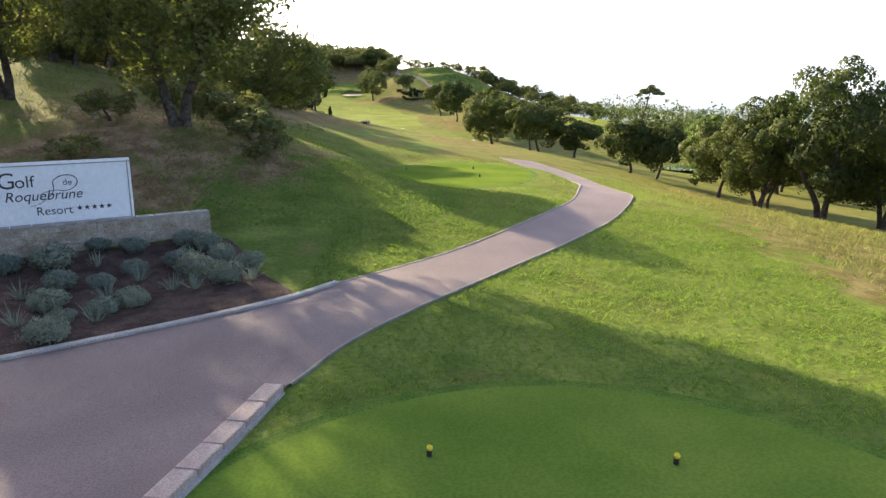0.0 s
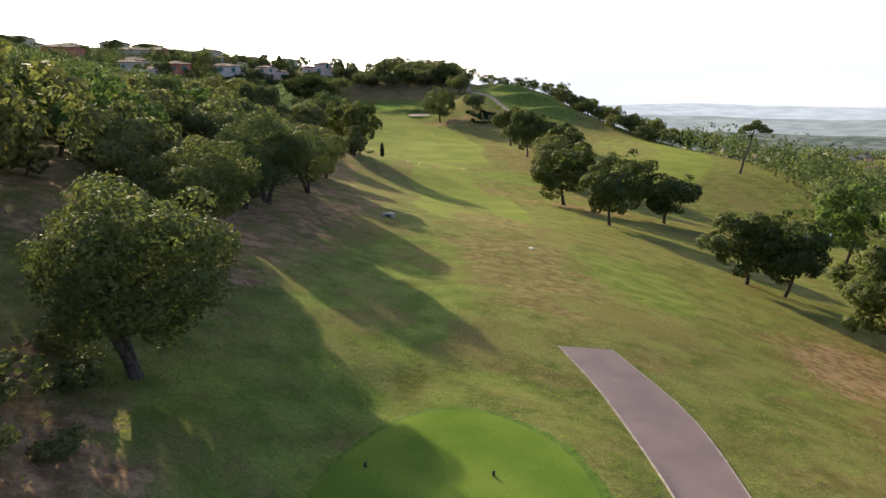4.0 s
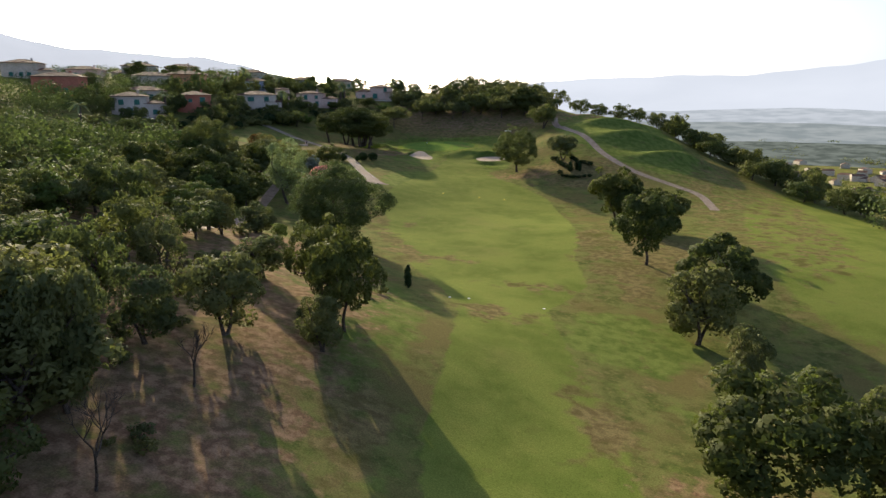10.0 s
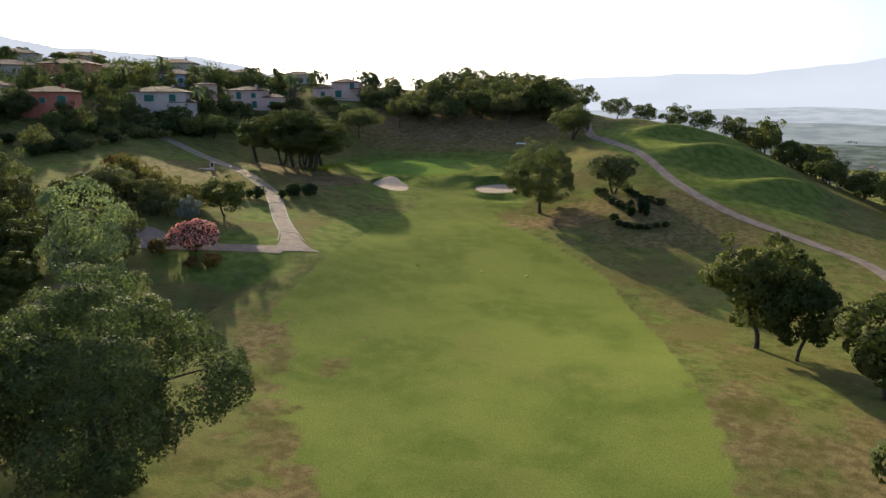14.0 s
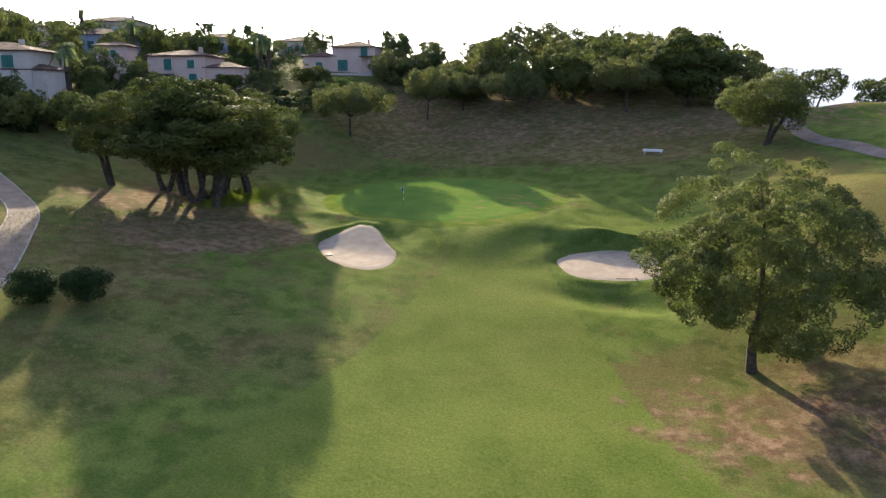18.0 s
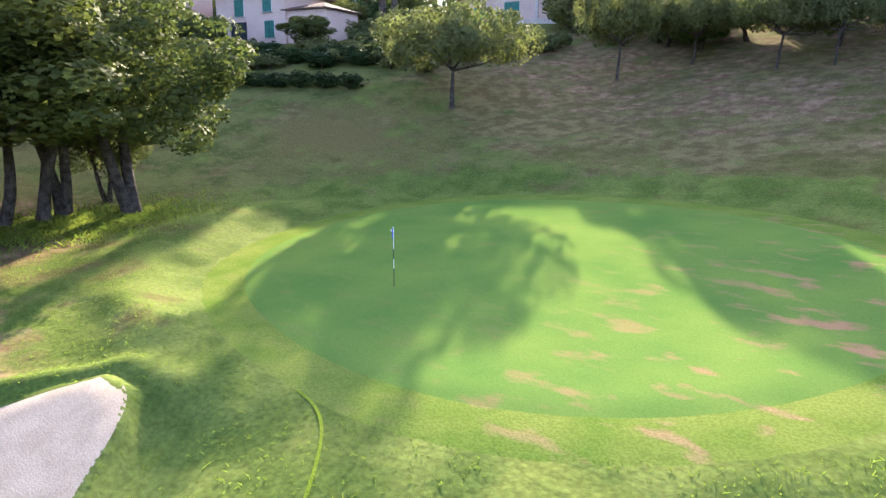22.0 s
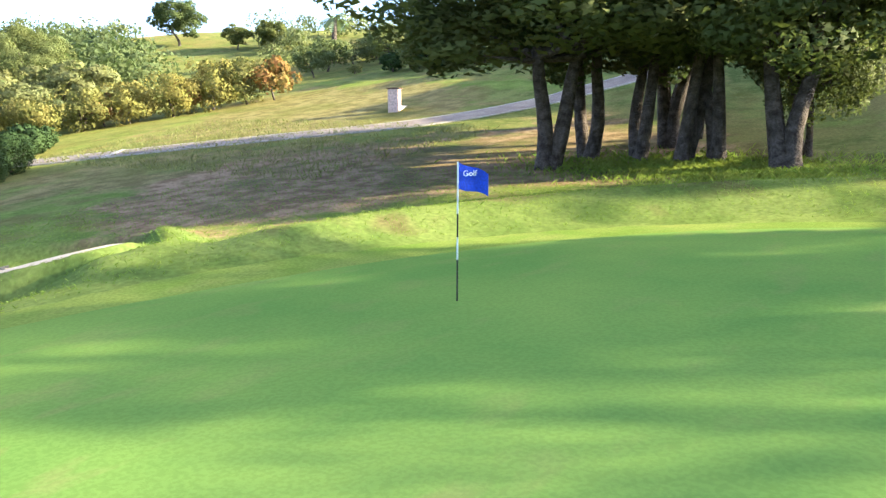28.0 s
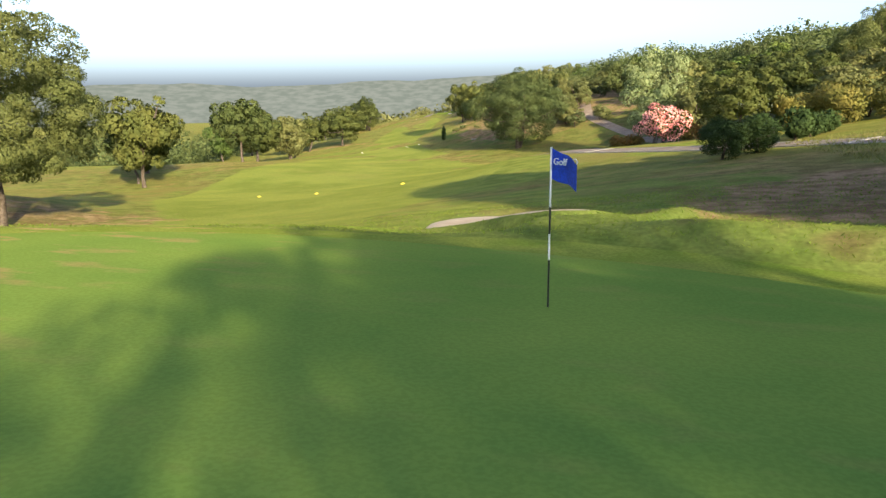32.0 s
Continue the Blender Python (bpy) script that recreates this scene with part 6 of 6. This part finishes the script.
terrace = villa(-88.4, 358.4, 12, 8, 8, 4.5, PINKWALL, "pink villa with a pillared terrace and tiled roof", [(2.0, 3.0, 1.2, 1.7), (-2.0, 0.4, 1.8, 1.9)], (-6.5, 6, 6, 2.9), 1.2)
part("terrace_roof", shifted(block(7, 3.2, 0.18, 0.02), 5, -4.6, 2.7), TILES, terrace)
part("terrace_floor", shifted(block(12, 3.6, 1.2, 0.02), 2.5, -5, -1.3), WHITEWALL, terrace)
for k in range(5):
    part("pillar", shifted(block(0.3, 0.3, 2.75, 0.02), 1.8 + 1.6 * k, -5.9, -0.1), WHITEWALL, terrace)
villa(-85, 232, 20, 5.4, 4, 1.7, PINKWALL, "low pink garden building with a tiled roof behind the flowering hedge", [(0, 0.3, 0.9, 0.9)], None, 0.6, 1.0, False)
gate = villa(-118, 257.5, 35, 3.2, 3.0, 2.6, WHITEWALL, "tiny white pool house with a dark arch", [(0, 0.2, 1.3, 1.7)], None, 0.8, 1.0, False)
ROW = [(-150, 300, CREAMWALL), (-148, 318, ORANGEWALL), (-150, 338, PINKWALL), (-143, 358, CREAMWALL), (-165, 287, CREAMWALL), (-172, 326, CREAMWALL), (-170, 350, PINKWALL), (-128, 372, BLUEWALL), (-158, 268, REDWALL), (-178, 252, CREAMWALL), (-114, 382, CREAMWALL), (-192, 292, CREAMWALL), (-184, 312, PINKWALL), (-140, 282, CREAMWALL), (-136, 345, BLUEWALL)]
for k, (x, y, mat) in enumerate(ROW):
    g0 = random.Random(k)
    villa(x, y, g0.uniform(15, 40), g0.uniform(9, 13), g0.uniform(7.5, 9), g0.choice((3.4, 5.2, 5.4)), mat, {"white_render": "white", "pink_render": "pink", "red_render": "red", "cream_render": "cream", "orange_render": "orange", "blue_render": "grey-blue"}[mat.name] + " rendered villa with a hipped tile roof on the hill", [(-2.6, 1.0, 1.2, 1.3), (0.4, 1.0, 1.2, 1.3), (2.8, 1.0, 1.2, 1.3)], (g0.choice((-7, 7)), 5, 6, 2.9) if k % 2 else None, 1.3)

# red roofs of a far village on the plain
v, f = [], []
g0 = random.Random(8)
for k in range(150):
    x, y = g0.gauss(330, 60), g0.gauss(830, 130)
    z, w, d, h0, t0 = float(ground(x, y)), g0.uniform(5, 8), g0.uniform(4, 6), g0.uniform(3, 6), g0.uniform(0, 3)
    c, s = math.cos(t0), math.sin(t0)
    o = len(v)
    v += [(x + a0 * c - b0 * s, y + a0 * s + b0 * c, z + e0) for a0, b0, e0 in ((-w, -d, -1), (w, -d, -1), (w, d, -1), (-w, d, -1), (-w, -d, h0), (w, -d, h0), (w, d, h0), (-w, d, h0), (-w, 0, h0 + 2), (w, 0, h0 + 2))]
    f += [tuple(i + o for i in q) for q in ((0, 1, 5, 4), (1, 2, 6, 9, 5), (2, 3, 7, 6), (3, 0, 4, 8, 7), (4, 5, 9, 8), (6, 7, 8, 9))]
me = build("far_village", v, f, CREAMWALL)
me.materials.append(TILES)
for q in me.polygons:
    q.material_index = 1 if q.normal.z > 0.2 else 0
tagged(new("far_village", me), "pale houses with red roofs far off on the plain", "village", kind="stuff")
villa(-24, -95, 190, 12, 9, 6, CREAMWALL, "cream villa with a tiled roof beyond the course", [(-2.6, 1.0, 1.2, 1.3), (2.8, 1.0, 1.2, 1.3)], None, 1.5)

# ---- pond ----
sheet_z = -7.55
pond = rim(48, 143, 7.5, 5.5, -30, 0.08, 12, 60)
tagged(new("water_pond", build("water_pond", [(x, y, sheet_z) for x, y in pond], [tuple(range(60))], WATER)), "still dark pond water among reeds", "water", kind="structure")
rng = np.random.default_rng(4)


def blades(name, spots, height, width, mat, label, category, seed, lean=0.35):
    """Upright blades at many places, as one mesh."""
    rng = np.random.default_rng(seed)
    n = len(spots)
    z = ground(spots[:, 0], spots[:, 1])
    a0 = rng.uniform(0, 6.28, n)
    s = np.stack([np.cos(a0), np.sin(a0), 0 * a0], 1) * width
    h0 = height * rng.uniform(0.5, 1.2, n)
    base = np.c_[spots, z - 0.01]
    bend0 = rng.normal(size=(n, 2)) * lean * h0[:, None]
    tip = base + np.c_[bend0, h0]
    midp = base + np.c_[bend0 * 0.35, h0 * 0.6]
    q = np.stack([base - s, base + s, midp + s * 0.6, tip], 1).reshape(-1, 3)
    return tagged(new(name, leaf_mesh(name, q, mat)), label, category, kind="stuff")


p = rng.normal(size=(2600, 2)) * (3.0, 2.0) + (52, 142.5)
blades("reeds", p, 1.3, 0.05, BLADE, "tall green reeds in the pond", "reeds", 1)


# ---- rough grass ----
def scatter(n, seed, areas, keep=None):
    rng = np.random.default_rng(seed)
    out = []
    for x0, x1, y0, y1, part_of in areas:
        k = int(n * part_of)
        out.append(np.c_[rng.uniform(x0, x1, k), rng.uniform(y0, y1, k)])
    p = np.concatenate(out)
    return p[keep(p[:, 0], p[:, 1])] if keep else p


def off_road(x, y):
    lx, rx = np.interp(y, [q[1] for q in ROAD_WEST], [q[0] for q in ROAD_WEST]), np.interp(y, [q[1] for q in ROAD_EAST], [q[0] for q in ROAD_EAST])
    bed = (x < -3) & (y < 22.5) & (x > -18)
    return ((x < lx - 0.15) | (x > rx + 0.15)) & (oval(x, y, 1.9, 6.4, 5.3, 5.6, 0) > 0.0) & (oval(x, y, 1.4, 39.9, 4.2, 6.7, 3) > 0) & ~bed & (oval(x, y, 17.5, 30, 5.5, 16, -14) > 1.2 * np.sin(x * 2.1) * np.sin(y * 1.3) - 0.4)


def off_green(x, y):
    return (oval(x, y, -52.5, 303.3, 13.7, 10.9, -12) > 0.1) & (rim_distance(x, y, WEST_SAND) > 0.1) & (oval(x, y, -33.7, 289.7, 4.2, 3.6, 10) > 0.2) & (fairway_mask(x, y) < -0.3)


blades("rough_grass", scatter(120000, 3, [(-10, 17, 9, 30, 0.8), (-10, 14, 30, 52, 0.2)], off_road), 0.085, 0.009, BLADE, "short green rough grass round the tees", "grass", 2, 0.8)
blades("bank_grass", scatter(80000, 5, [(-70, -30, 279, 318, 1.0)], off_green), 0.07, 0.009, BLADE, "short green rough grass round the green", "grass", 3, 0.8)
glade = np.random.default_rng(8).normal(size=(9000, 2)) * (1.5, 3.0) + (-72.6, 296.4)
blades("ground_cover", glade, 0.2, 0.02, COVER, "bright yellow-green weeds under the grove", "weeds", 9, 0.7)
blades("dry_grass", scatter(20000, 6, [(-30, -8, 22, 56, 0.25), (16, 34, 30, 75, 0.18), (-80, -66, 260, 284, 0.3), (12.5, 22, 18, 44, 0.27)]), 0.22, 0.014, STRAW, "dry straw-coloured grass on the banks", "grass", 4, 0.5)

for kind in MODELS:
    for p in kind:
        for o in [*p["ob"].children_recursive, p["ob"]]:
            bpy.data.objects.remove(o)
